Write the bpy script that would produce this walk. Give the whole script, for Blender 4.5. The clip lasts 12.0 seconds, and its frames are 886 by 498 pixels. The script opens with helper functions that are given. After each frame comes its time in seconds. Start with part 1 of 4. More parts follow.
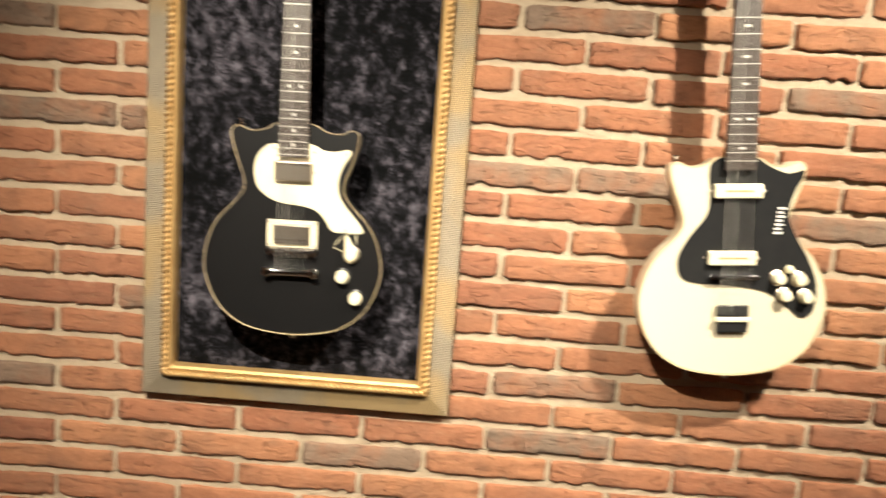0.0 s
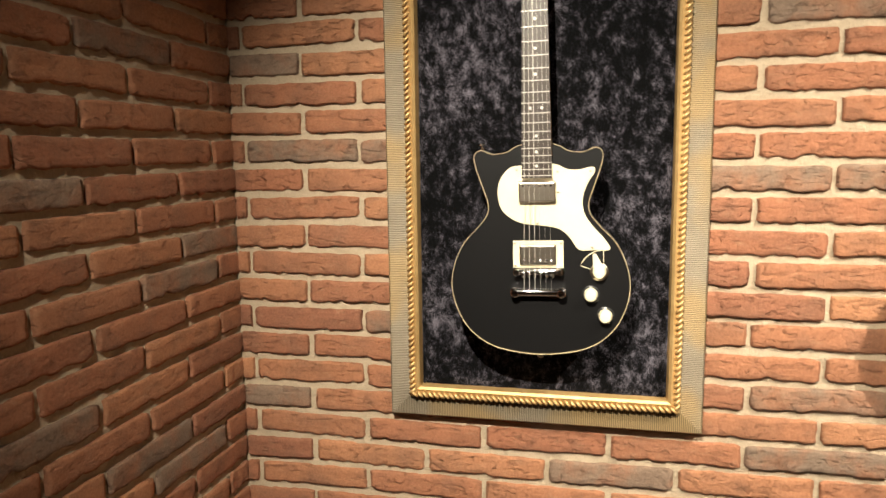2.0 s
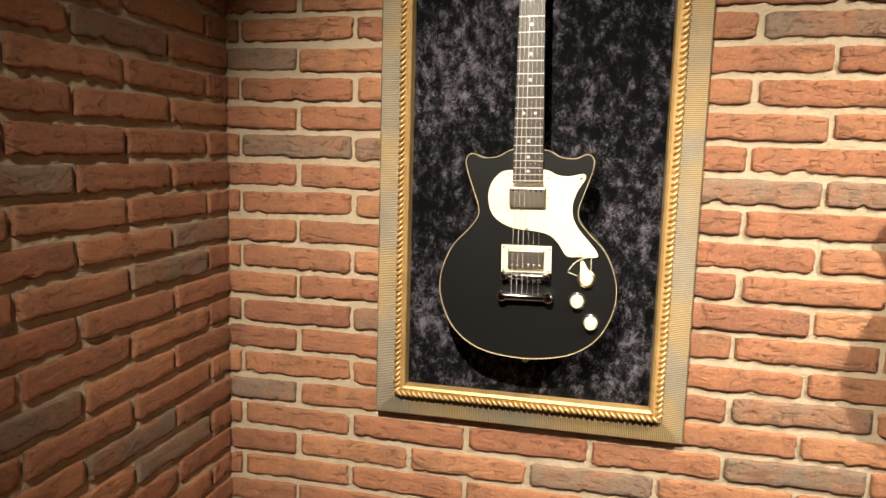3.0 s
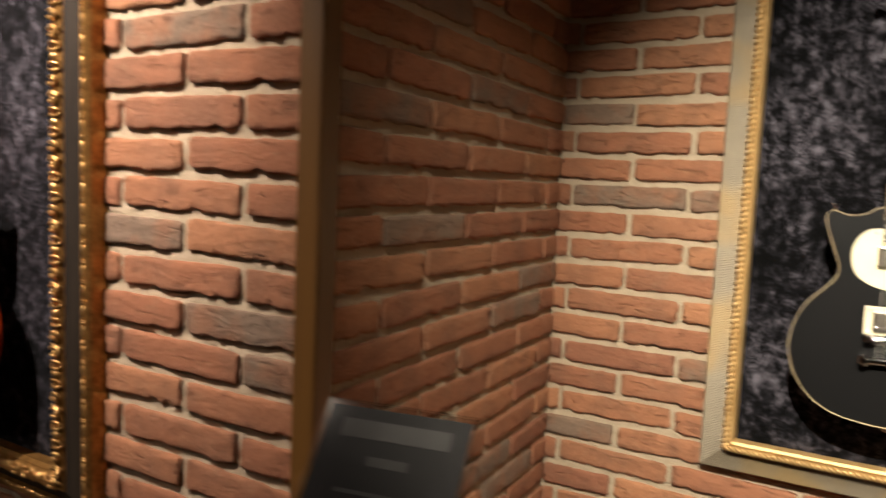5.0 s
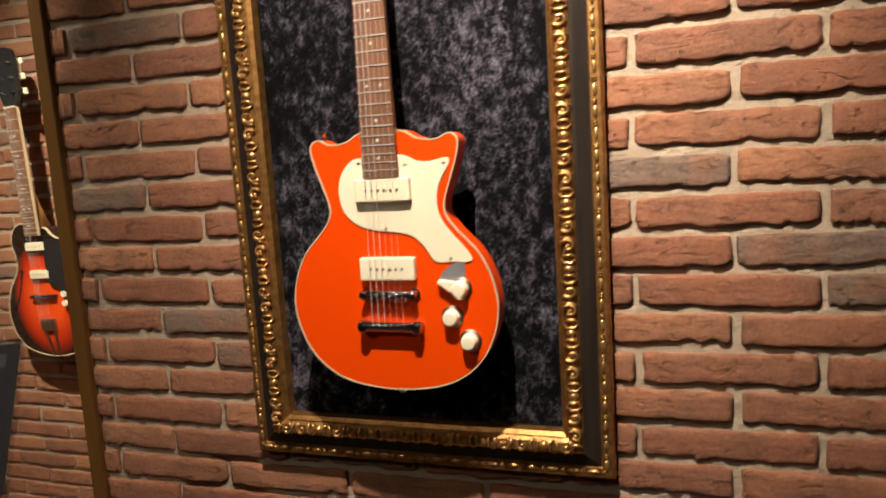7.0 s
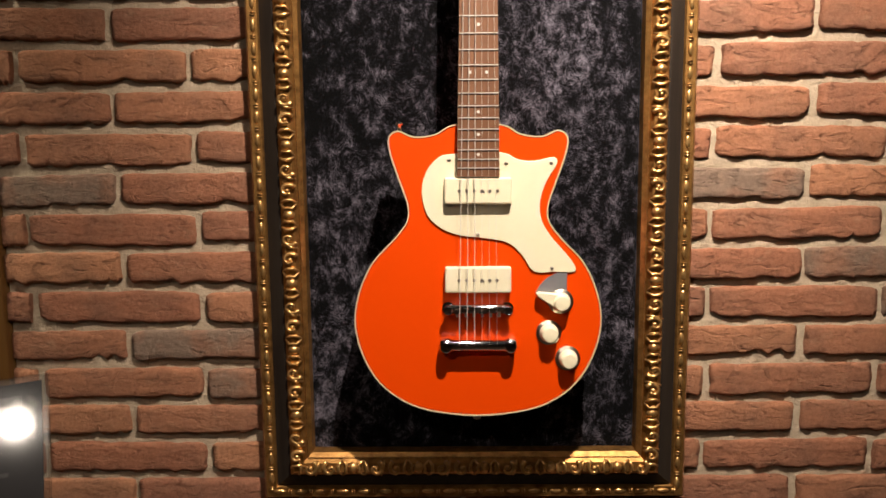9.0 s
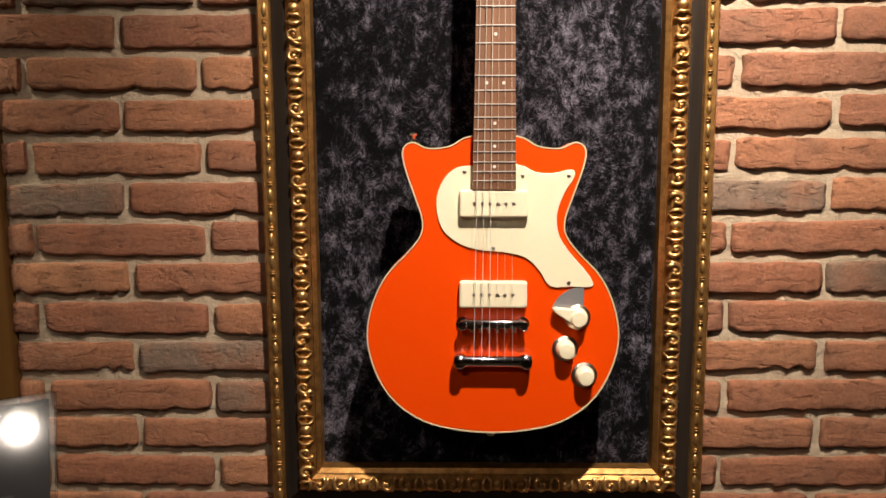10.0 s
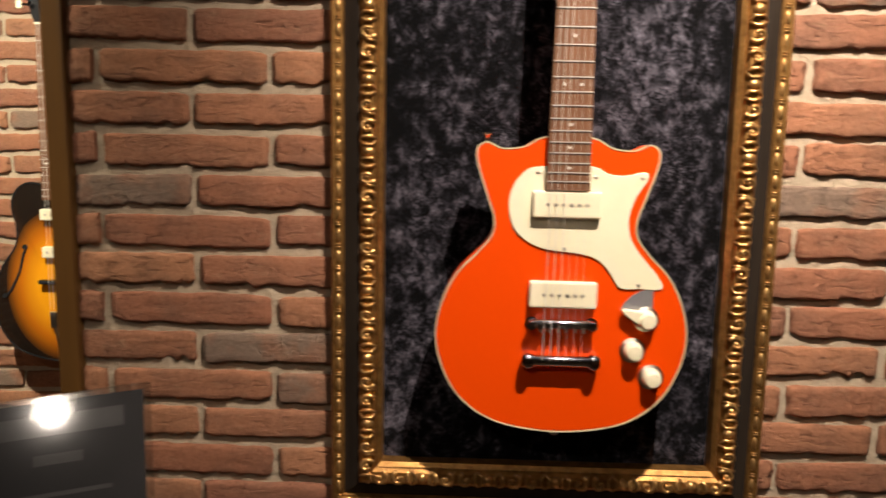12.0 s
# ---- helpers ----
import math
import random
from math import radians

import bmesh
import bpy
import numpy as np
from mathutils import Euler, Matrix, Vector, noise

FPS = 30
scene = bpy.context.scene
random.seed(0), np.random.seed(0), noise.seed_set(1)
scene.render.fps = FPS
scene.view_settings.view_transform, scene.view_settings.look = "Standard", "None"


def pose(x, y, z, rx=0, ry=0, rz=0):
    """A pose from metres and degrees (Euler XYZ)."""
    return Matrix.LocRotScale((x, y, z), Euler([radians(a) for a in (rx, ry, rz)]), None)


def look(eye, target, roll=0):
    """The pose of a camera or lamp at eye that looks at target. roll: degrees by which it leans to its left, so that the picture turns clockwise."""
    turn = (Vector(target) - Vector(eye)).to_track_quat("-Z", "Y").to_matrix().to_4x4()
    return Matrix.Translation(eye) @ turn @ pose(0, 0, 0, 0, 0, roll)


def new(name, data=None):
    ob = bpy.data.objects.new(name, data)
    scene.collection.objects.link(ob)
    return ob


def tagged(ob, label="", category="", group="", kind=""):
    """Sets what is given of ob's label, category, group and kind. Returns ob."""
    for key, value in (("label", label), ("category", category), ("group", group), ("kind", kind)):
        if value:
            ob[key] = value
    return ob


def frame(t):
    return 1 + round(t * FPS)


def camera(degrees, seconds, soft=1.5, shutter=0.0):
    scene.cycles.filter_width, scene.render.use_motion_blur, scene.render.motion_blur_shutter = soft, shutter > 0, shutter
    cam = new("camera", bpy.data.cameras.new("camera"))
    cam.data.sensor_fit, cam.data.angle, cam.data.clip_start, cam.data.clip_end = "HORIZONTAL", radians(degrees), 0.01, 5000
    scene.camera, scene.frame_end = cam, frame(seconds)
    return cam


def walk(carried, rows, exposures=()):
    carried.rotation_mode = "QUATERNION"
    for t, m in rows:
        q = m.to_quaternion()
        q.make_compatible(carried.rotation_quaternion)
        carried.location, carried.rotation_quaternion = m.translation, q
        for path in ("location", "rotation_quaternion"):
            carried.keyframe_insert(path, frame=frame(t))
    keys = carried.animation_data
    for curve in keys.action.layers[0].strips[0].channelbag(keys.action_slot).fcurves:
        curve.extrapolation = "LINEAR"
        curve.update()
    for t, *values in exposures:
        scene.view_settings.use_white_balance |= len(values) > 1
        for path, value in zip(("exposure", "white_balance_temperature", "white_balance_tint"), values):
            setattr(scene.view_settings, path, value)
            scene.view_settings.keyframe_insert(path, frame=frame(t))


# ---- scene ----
cam = camera(63.5, 12.0, shutter=0.5)
PATH = [
    (0, (-0.077, -0.099, 1.532), (-0.122, 1.882, 1.263), 4.2),
    (0.5, (-0.195, -0.102, 1.533), (-0.441, 1.87, 1.305), 1.3),
    (1, (-0.263, -0.105, 1.539), (-0.632, 1.847, 1.304), -2.2),
    (1.5, (-0.274, -0.107, 1.545), (-0.665, 1.833, 1.261), -3.0),
    (2, (-0.27, -0.115, 1.549), (-0.714, 1.817, 1.285), -0.7),
    (2.5, (-0.264, -0.116, 1.555), (-0.7, 1.818, 1.294), 1.4),
    (2.7, (-0.256, -0.115, 1.555), (-0.677, 1.822, 1.29), 1.8),
    (4.3, (-0.243, -0.12, 1.565), (-1.089, 1.671, 1.294), 1.7),
    (4.5, (-0.285, -0.162, 1.581), (-1.202, 1.595, 1.315), 2.4),
    (5, (-0.487, -0.275, 1.575), (-1.462, 1.461, 1.388), 2.5),
    (5.4, (-0.643, -0.36, 1.574), (-1.721, 1.319, 1.438), 2.2),
    (5.5, (-0.697, -0.388, 1.573), (-1.774, 1.29, 1.422), 1.0),
    (5.8, (-0.867, -0.461, 1.575), (-1.905, 1.239, 1.398), 0.1),
    (6, (-0.958, -0.481, 1.561), (-1.976, 1.23, 1.377), -1.9),
    (6.5, (-1.209, -0.583, 1.557), (-2.084, 1.198, 1.309), -3.5),
    (7, (-1.434, -0.673, 1.527), (-2.064, 1.205, 1.257), -3.6),
    (7.2, (-1.512, -0.697, 1.5), (-2.06, 1.21, 1.253), -2.8),
    (8.8, (-1.864, -0.631, 1.511), (-1.95, 1.352, 1.266), -0.0),
    (9, (-1.899, -0.633, 1.518), (-1.929, 1.351, 1.267), -0.6),
    (9.5, (-1.912, -0.614, 1.522), (-1.941, 1.372, 1.284), -0.8),
    (10, (-1.914, -0.611, 1.531), (-1.954, 1.373, 1.286), -0.3),
    (10.5, (-1.915, -0.616, 1.53), (-1.958, 1.369, 1.291), 0.5),
    (11, (-1.913, -0.614, 1.529), (-1.941, 1.372, 1.288), 0.4),
    (11.5, (-1.914, -0.613, 1.534), (-1.948, 1.369, 1.265), -0.1),
    (12, (-1.998, -0.618, 1.54), (-2.063, 1.363, 1.273), 1.0),
]
walk(cam, [(t, look(eye, target, roll)) for t, eye, target, roll in PATH],
     exposures=[(0.0, 0.12), (0.6, 0.05), (1.1, 0.02), (1.6, 0.0), (4.0, 0.0), (12.0, 0.0)])

# ---- world and lamps ----
world = bpy.data.worlds.new("room_dark")
scene.world = world
world.use_nodes = True
world.node_tree.nodes["Background"].inputs[0].default_value = (0.9, 0.75, 0.55, 1)
world.node_tree.nodes["Background"].inputs[1].default_value = 0.02

AMBER, WARM = (1.0, 0.86, 0.73), (1.0, 0.91, 0.73)
# place, target, watts, cone, softness, colour
SPOTS = [
    ((-1.66, -0.42, 2.72), (-1.76, 0.47, 1.43), 245, 66, 1.0, AMBER),
    ((-0.49, -0.55, 2.72), (-0.345, 1.37, 1.04), 590, 52.5, 1.0, WARM),
    ((0.98, 0.25, 2.72), (0.50, 1.37, 1.05), 420, 62, 1.0, WARM),
    ((-3.00, 0.10, 2.72), (-3.25, 1.37, 1.00), 310, 76, 1.0, WARM),
    ((-2.70, -1.75, 2.72), (-2.3, -0.6, 0.0), 40, 120, 0.9, AMBER),
]
# extra light added at the first lamp, aimed higher to brighten the upper right
ADDED_SPOT = ((-1.66, -0.42, 2.72), (-1.55, 0.47, 1.86), 110, 38, 1.0, AMBER)
for place, target, watts, cone, blend, tint in SPOTS + [ADDED_SPOT]:
    lamp = bpy.data.lights.new("spot_light", "SPOT")
    lamp.energy, lamp.color, lamp.shadow_soft_size = watts, tint, 0.018
    lamp.spot_size, lamp.spot_blend = radians(cone), blend
    new("spot_light", lamp).matrix_world = look(place, target)


# ---- materials ----
def material(name, color=(0.5, 0.5, 0.5), rough=0.5, metal=0.0):
    m = bpy.data.materials.new(name)
    m.use_nodes = True
    b = m.node_tree.nodes["Principled BSDF"]
    b.inputs["Base Color"].default_value = (*color, 1)
    b.inputs["Roughness"].default_value = rough
    b.inputs["Metallic"].default_value = metal
    return m, m.node_tree, b


def node(nt, kind, **inputs):
    n = nt.nodes.new(kind)
    for k, v in inputs.items():
        n.inputs[k.replace("_", " ")].default_value = v
    return n


def coords(nt, scale=(1, 1, 1)):
    tc = nt.nodes.new("ShaderNodeTexCoord")
    mp = nt.nodes.new("ShaderNodeMapping")
    mp.inputs["Scale"].default_value = scale
    nt.links.new(tc.outputs["Object"], mp.inputs["Vector"])
    return mp.outputs[0]


def noise_tex(nt, vec, scale, detail=5.0, rough=0.6, distort=0.0):
    n = node(nt, "ShaderNodeTexNoise", Scale=scale, Detail=detail, Roughness=rough, Distortion=distort)
    nt.links.new(vec, n.inputs["Vector"])
    return n.outputs["Fac"]


def ramp(nt, fac, stops):
    r = nt.nodes.new("ShaderNodeValToRGB")
    while len(r.color_ramp.elements) < len(stops):
        r.color_ramp.elements.new(0.5)
    for e, (p, c) in zip(r.color_ramp.elements, stops):
        e.position, e.color = p, (*c, 1)
    nt.links.new(fac, r.inputs[0])
    return r.outputs[0]


def mix(nt, fac, a, b, mode="MIX"):
    n = nt.nodes.new("ShaderNodeMix")
    n.data_type, n.blend_type = "RGBA", mode
    for sock, v in ((n.inputs[0], fac), (n.inputs[6], a), (n.inputs[7], b)):
        if isinstance(v, (int, float)):
            sock.default_value = v
        elif isinstance(v, tuple):
            sock.default_value = (*v, 1)
        else:
            nt.links.new(v, sock)
    return n.outputs[2]


def bump(nt, b, height, strength, distance):
    n = node(nt, "ShaderNodeBump", Strength=strength, Distance=distance)
    nt.links.new(height, n.inputs["Height"])
    nt.links.new(n.outputs[0], b.inputs["Normal"])


def world_coords(nt, scale=(1, 1, 1)):
    g = nt.nodes.new("ShaderNodeNewGeometry")
    mp = nt.nodes.new("ShaderNodeMapping")
    mp.inputs["Scale"].default_value = scale
    nt.links.new(g.outputs["Position"], mp.inputs["Vector"])
    return mp.outputs[0]


def brick_material(name, stops, patch, amount):
    m, nt, b = material(name, rough=0.9)
    info = nt.nodes.new("ShaderNodeObjectInfo")
    base = ramp(nt, info.outputs["Random"], stops)
    vec = world_coords(nt)
    blot = noise_tex(nt, vec, 11, 4, 0.6)
    base = mix(nt, ramp(nt, blot, [(0.45, (0, 0, 0)), (0.66, (amount, amount, amount))]), base, patch)
    dust = noise_tex(nt, world_coords(nt, (1, 1, 1.8)), 30, 6, 0.7)
    base = mix(nt, ramp(nt, dust, [(0.56, (0, 0, 0)), (0.74, (0.3, 0.3, 0.3))]), base, (0.50, 0.32, 0.20))
    fine = noise_tex(nt, vec, 190, 6, 0.7)
    base = mix(nt, 0.5, base, ramp(nt, fine, [(0.3, (0.42, 0.40, 0.38)), (0.62, (1, 1, 1))]), "MULTIPLY")
    streak = noise_tex(nt, world_coords(nt, (26, 26, 60)), 1.5, 8, 0.68, 0.8)
    pit = ramp(nt, streak, [(0.36, (0, 0, 0)), (0.44, (1, 1, 1))])
    # shade inside the pits, painted faintly into the colour
    base = mix(nt, 0.14, base, pit, "MULTIPLY")
    coarse = noise_tex(nt, vec, 75, 10, 0.8)
    dent = ramp(nt, noise_tex(nt, vec, 120, 4, 0.6), [(0.30, (0, 0, 0)), (0.42, (1, 1, 1))])
    nt.links.new(base, b.inputs["Base Color"])
    b.inputs["Specular IOR Level"].default_value = 0.25
    h = mix(nt, 0.5, streak, coarse)
    h = mix(nt, 0.16, h, pit)
    h = mix(nt, 0.12, h, dent)
    bump(nt, b, h, 1.0, 0.013)
    return m


M_BRICK = brick_material("red_brick", [(0.0, (0.43, 0.190, 0.103)), (0.35, (0.37, 0.152, 0.086)), (0.7, (0.49, 0.228, 0.120)), (1.0, (0.33, 0.138, 0.083))], (0.22, 0.118, 0.078), 0.5)
M_GREY = brick_material("grey_brick", [(0.0, (0.235, 0.165, 0.122)), (1.0, (0.28, 0.190, 0.138))], (0.36, 0.165, 0.095), 0.85)

M_MORTAR, nt, b = material("mortar", rough=0.95)
vec = world_coords(nt)
n1, n2 = noise_tex(nt, vec, 9, 4), noise_tex(nt, vec, 220, 5, 0.7)
c = mix(nt, n1, (0.42, 0.325, 0.225), (0.54, 0.43, 0.31))
c = mix(nt, 0.35, c, ramp(nt, n2, [(0.3, (0.5, 0.5, 0.5)), (0.6, (1, 1, 1))]), "MULTIPLY")
nt.links.new(c, b.inputs["Base Color"])
n3 = noise_tex(nt, vec, 60, 6, 0.7)
bump(nt, b, mix(nt, 0.4, n3, n2), 1.0, 0.010)


def simple(name, c1, c2, scale, rough=0.5, metal=0.0, bump_d=0.0, stretch=(1, 1, 1), rough2=None, coat=0.0):
    m, nt, b = material(name, c1, rough, metal)
    vec = coords(nt, stretch)
    f = noise_tex(nt, vec, scale, 6, 0.65)
    nt.links.new(mix(nt, ramp(nt, f, [(0.3, (0, 0, 0)), (0.7, (1, 1, 1))]), c1, c2), b.inputs["Base Color"])
    if rough2 is not None:
        r = node(nt, "ShaderNodeMapRange", To_Min=rough, To_Max=rough2)
        nt.links.new(f, r.inputs["Value"])
        nt.links.new(r.outputs[0], b.inputs["Roughness"])
    if bump_d:
        bump(nt, b, f, 0.6, bump_d)
    b.inputs["Coat Weight"].default_value = coat
    b.inputs["Coat Roughness"].default_value = 0.08
    return m


M_TRIM = simple("stained_wood_trim", (0.150, 0.068, 0.015), (0.10, 0.045, 0.011), 30, 0.42, 0, 0.0006, (1, 1, 0.06))
M_PLASTER = simple("dark_plaster", (0.22, 0.19, 0.155), (0.26, 0.22, 0.18), 6, 0.9, 0, 0.002)
M_CEILING = simple("dark_ceiling", (0.05, 0.045, 0.04), (0.06, 0.055, 0.05), 5, 0.9)
M_FLOOR = simple("brown_floor", (0.12, 0.08, 0.05), (0.17, 0.115, 0.07), 8, 0.55, 0, 0.001, (1, 0.1, 1))
M_GOLD = simple("antique_gold", (0.52, 0.275, 0.085), (0.19, 0.092, 0.026), 60, 0.34, 0.85, 0.001, (1, 1, 1), 0.5)
M_GOLD_BRIGHT = simple("bright_gold", (0.78, 0.49, 0.19), (0.40, 0.21, 0.07), 70, 0.28, 0.85, 0.0004, (1, 1, 1), 0.42)
M_ROPE = simple("matt_gilding", (0.62, 0.42, 0.19), (0.48, 0.30, 0.12), 40, 0.46, 0.55, 0.0004)
M_PLATE = simple("grey_metal_plate", (0.42, 0.42, 0.44), (0.34, 0.34, 0.36), 20, 0.32, 0.6)
M_DARKWOOD = simple("black_brown_wood", (0.014, 0.010, 0.008), (0.030, 0.022, 0.016), 60, 0.6, 0, 0.0012, (1, 1, 0.08))
M_ORANGE = simple("orange_lacquer", (0.74, 0.059, 0.0003), (0.71, 0.055, 0.0003), 3, 0.35, 0, 0, (1, 1, 1), None, 0.08)
M_DARKWOOD.node_tree.nodes["Principled BSDF"].inputs["Specular IOR Level"].default_value = 0.15
M_ORANGE.node_tree.nodes["Principled BSDF"].inputs["Specular IOR Level"].default_value = 0.3
M_BLACK = simple("black_lacquer", (0.0055, 0.0055, 0.006), (0.008, 0.0076, 0.008), 4, 0.32, 0, 0, (1, 1, 1), None, 0.2)
M_WHITE = simple("white_lacquer", (0.64, 0.57, 0.42), (0.61, 0.54, 0.40), 4, 0.25, 0, 0, (1, 1, 1), None, 0.3)
M_CREAM = simple("cream_plastic", (0.80, 0.72, 0.52), (0.75, 0.67, 0.47), 25, 0.32)
M_BINDING = simple("cream_binding", (0.62, 0.50, 0.32), (0.56, 0.45, 0.28), 20, 0.35)
M_BLACKPLASTIC = simple("black_plastic", (0.015, 0.015, 0.016), (0.02, 0.02, 0.02), 20, 0.22)
M_CHROME = simple("chrome", (0.70, 0.69, 0.70), (0.60, 0.59, 0.60), 40, 0.09, 1.0)
M_NICKEL = simple("worn_nickel", (0.55, 0.48, 0.40), (0.42, 0.36, 0.30), 30, 0.22, 1.0, 0, (1, 1, 1), 0.4)
M_STEEL = simple("string_steel", (0.72, 0.69, 0.63), (0.62, 0.59, 0.54), 40, 0.45, 0.5)
M_ROSEWOOD = simple("rosewood", (0.19, 0.082, 0.036), (0.11, 0.047, 0.022), 50, 0.5, 0, 0.0004, (1, 1, 0.05))
M_EBONY = simple("dark_fingerboard", (0.045, 0.030, 0.024), (0.028, 0.020, 0.016), 50, 0.45, 0, 0.0003, (1, 1, 0.05))
M_MAPLE = simple("amber_maple", (0.55, 0.30, 0.10), (0.45, 0.23, 0.07), 25, 0.35, 0, 0, (1, 1, 0.1))
M_PEARL = simple("pearl_inlay", (0.75, 0.70, 0.62), (0.60, 0.60, 0.60), 60, 0.25)
# card grey is lifted to include the haze reflected in the acrylic
M_SHEET = simple("hazed_dark_card", (0.031, 0.029, 0.030), (0.038, 0.035, 0.036), 15, 0.95)
M_TEXT = simple("pale_grey_print", (0.085, 0.080, 0.080), (0.065, 0.061, 0.061), 20, 0.95)
for m in (M_SHEET, M_TEXT):
    m.node_tree.nodes["Principled BSDF"].inputs["Specular IOR Level"].default_value = 0.1
M_LAMPBODY = simple("black_metal", (0.02, 0.02, 0.02), (0.03, 0.03, 0.03), 20, 0.45, 0.3)

# ribbed silver-gold leaf
M_LEAF, nt, b = material("ribbed_silver_leaf", rough=0.5, metal=0.4)
vec = coords(nt)
f = noise_tex(nt, vec, 22, 5, 0.6)
patch = noise_tex(nt, vec, 7, 2, 0.5)
c = mix(nt, f, (0.19, 0.155, 0.11), (0.30, 0.25, 0.18))
c = mix(nt, ramp(nt, patch, [(0.45, (0, 0, 0)), (0.6, (0.7, 0.7, 0.7))]), c, (0.36, 0.24, 0.10))
nt.links.new(c, b.inputs["Base Color"])
w = nt.nodes.new("ShaderNodeTexWave")
w.inputs["Scale"].default_value, w.inputs["Distortion"].default_value, w.inputs["Detail"].default_value = 84.0, 3.0, 2.0
w.inputs["Detail Scale"].default_value = 0.35
w.bands_direction = "X"
uvn = nt.nodes.new("ShaderNodeUVMap")
nt.links.new(uvn.outputs[0], w.inputs["Vector"])
# grooves between the ribs darkened in the colour, as painted shade
c = mix(nt, 0.8, c, ramp(nt, w.outputs["Fac"], [(0.15, (0.34, 0.32, 0.30)), (0.7, (1, 1, 1))]), "MULTIPLY")
nt.links.new(c, b.inputs["Base Color"])
bump(nt, b, w.outputs["Fac"], 0.6, 0.0012)

# crushed velvet
M_VELVET, nt, b = material("black_crushed_velvet", rough=0.9)
vec = coords(nt, (1, 1, 0.75))
fold = noise_tex(nt, vec, 5, 3, 0.5, 0.4)
crush = noise_tex(nt, vec, 42, 9, 0.74, 0.15)
flake = node(nt, "ShaderNodeTexVoronoi", Scale=85.0, Randomness=1.0)
warp = mix(nt, 0.10, vec, node(nt, "ShaderNodeTexNoise", Scale=30.0, Detail=4.0).outputs["Color"])
nt.links.new(warp, flake.inputs["Vector"])
split = nt.nodes.new("ShaderNodeSeparateColor")
nt.links.new(flake.outputs["Color"], split.inputs[0])
pile = mix(nt, 0.10, mix(nt, 0.25, crush, fold), split.outputs[0])
tuft = noise_tex(nt, coords(nt), 330, 4, 0.8)
# gleam and shade of the turned pile, painted into the base colour
c = ramp(nt, pile, [(0.475, (0.0015, 0.0015, 0.002)), (0.52, (0.014, 0.013, 0.017)), (0.56, (0.070, 0.064, 0.079)), (0.64, (0.20, 0.183, 0.222))])
c = mix(nt, 0.7, c, ramp(nt, tuft, [(0.38, (0.05, 0.05, 0.05)), (0.62, (1, 1, 1))]), "MULTIPLY")
nt.links.new(c, b.inputs["Base Color"])
b.inputs["Specular IOR Level"].default_value = 0.1
b.inputs["Sheen Weight"].default_value = 0.06
b.inputs["Sheen Roughness"].default_value = 0.4
nt.links.new(mix(nt, 0.3, c, (0.25, 0.24, 0.3)), b.inputs["Sheen Tint"])
bump(nt, b, mix(nt, 0.3, pile, tuft), 0.8, 0.006)

# sunburst tops: dark rim to a coloured middle
def sunburst(name, inner, outer):
    m, nt, b = material(name, rough=0.22)
    tc = nt.nodes.new("ShaderNodeTexCoord")
    mp = nt.nodes.new("ShaderNodeMapping")
    mp.vector_type = "TEXTURE"
    mp.inputs["Location"].default_value = (0, 0, 0.19)
    mp.inputs["Scale"].default_value = (0.160, 0.5, 0.212)
    nt.links.new(tc.outputs["Object"], mp.inputs[0])
    g = nt.nodes.new("ShaderNodeTexGradient")
    g.gradient_type = "SPHERICAL"
    nt.links.new(mp.outputs[0], g.inputs[0])
    nt.links.new(ramp(nt, g.outputs["Fac"], [(0.10, (0.012, 0.008, 0.006)), (0.36, outer), (0.62, inner)]), b.inputs["Base Color"])
    b.inputs["Coat Weight"].default_value = 0.5
    return m


M_REDBURST = sunburst("red_sunburst", (0.75, 0.075, 0.008), (0.50, 0.03, 0.005))
M_AMBERBURST = sunburst("amber_sunburst", (0.72, 0.29, 0.008), (0.45, 0.13, 0.006))

# thin clear pane: see-through, with gloss by Fresnel
M_GLASS, nt, b = material("clear_acrylic", (0.97, 0.98, 0.98), 0.03)
clear, gloss, blend = nt.nodes.new("ShaderNodeBsdfTransparent"), nt.nodes.new("ShaderNodeBsdfGlossy"), nt.nodes.new("ShaderNodeMixShader")
clear.inputs["Color"].default_value = (0.95, 0.96, 0.96, 1)
gloss.inputs["Roughness"].default_value = 0.06
nt.links.new(node(nt, "ShaderNodeFresnel", IOR=1.49).outputs[0], blend.inputs[0])
nt.links.new(clear.outputs[0], blend.inputs[1])
nt.links.new(gloss.outputs[0], blend.inputs[2])
nt.links.new(blend.outputs[0], nt.nodes["Material Output"].inputs["Surface"])
nt.nodes.remove(b)

M_GLOW, nt, b = material("lamp_lens", (1, 1, 1), 0.3)
b.inputs["Emission Color"].default_value = (1.0, 0.85, 0.62, 1)
b.inputs["Emission Strength"].default_value = 25


# ---- mesh helpers ----
def link(name, bm, mat, parent=None, label="", smooth=False, m=None):
    me = bpy.data.meshes.new(name)
    bmesh.ops.recalc_face_normals(bm, faces=bm.faces)
    bm.to_mesh(me)
    bm.free()
    me.materials.append(mat)
    if smooth:
        for p in me.polygons:
            p.use_smooth = True
    ob = new(name, me)
    if parent:
        ob.parent = parent
    if m is not None:
        ob.matrix_local = m
    if label:
        tagged(ob, label)
    return ob


def part(name, bm, mat, parent, label="", smooth=False):
    return link(name, bm, mat, parent, label, smooth)


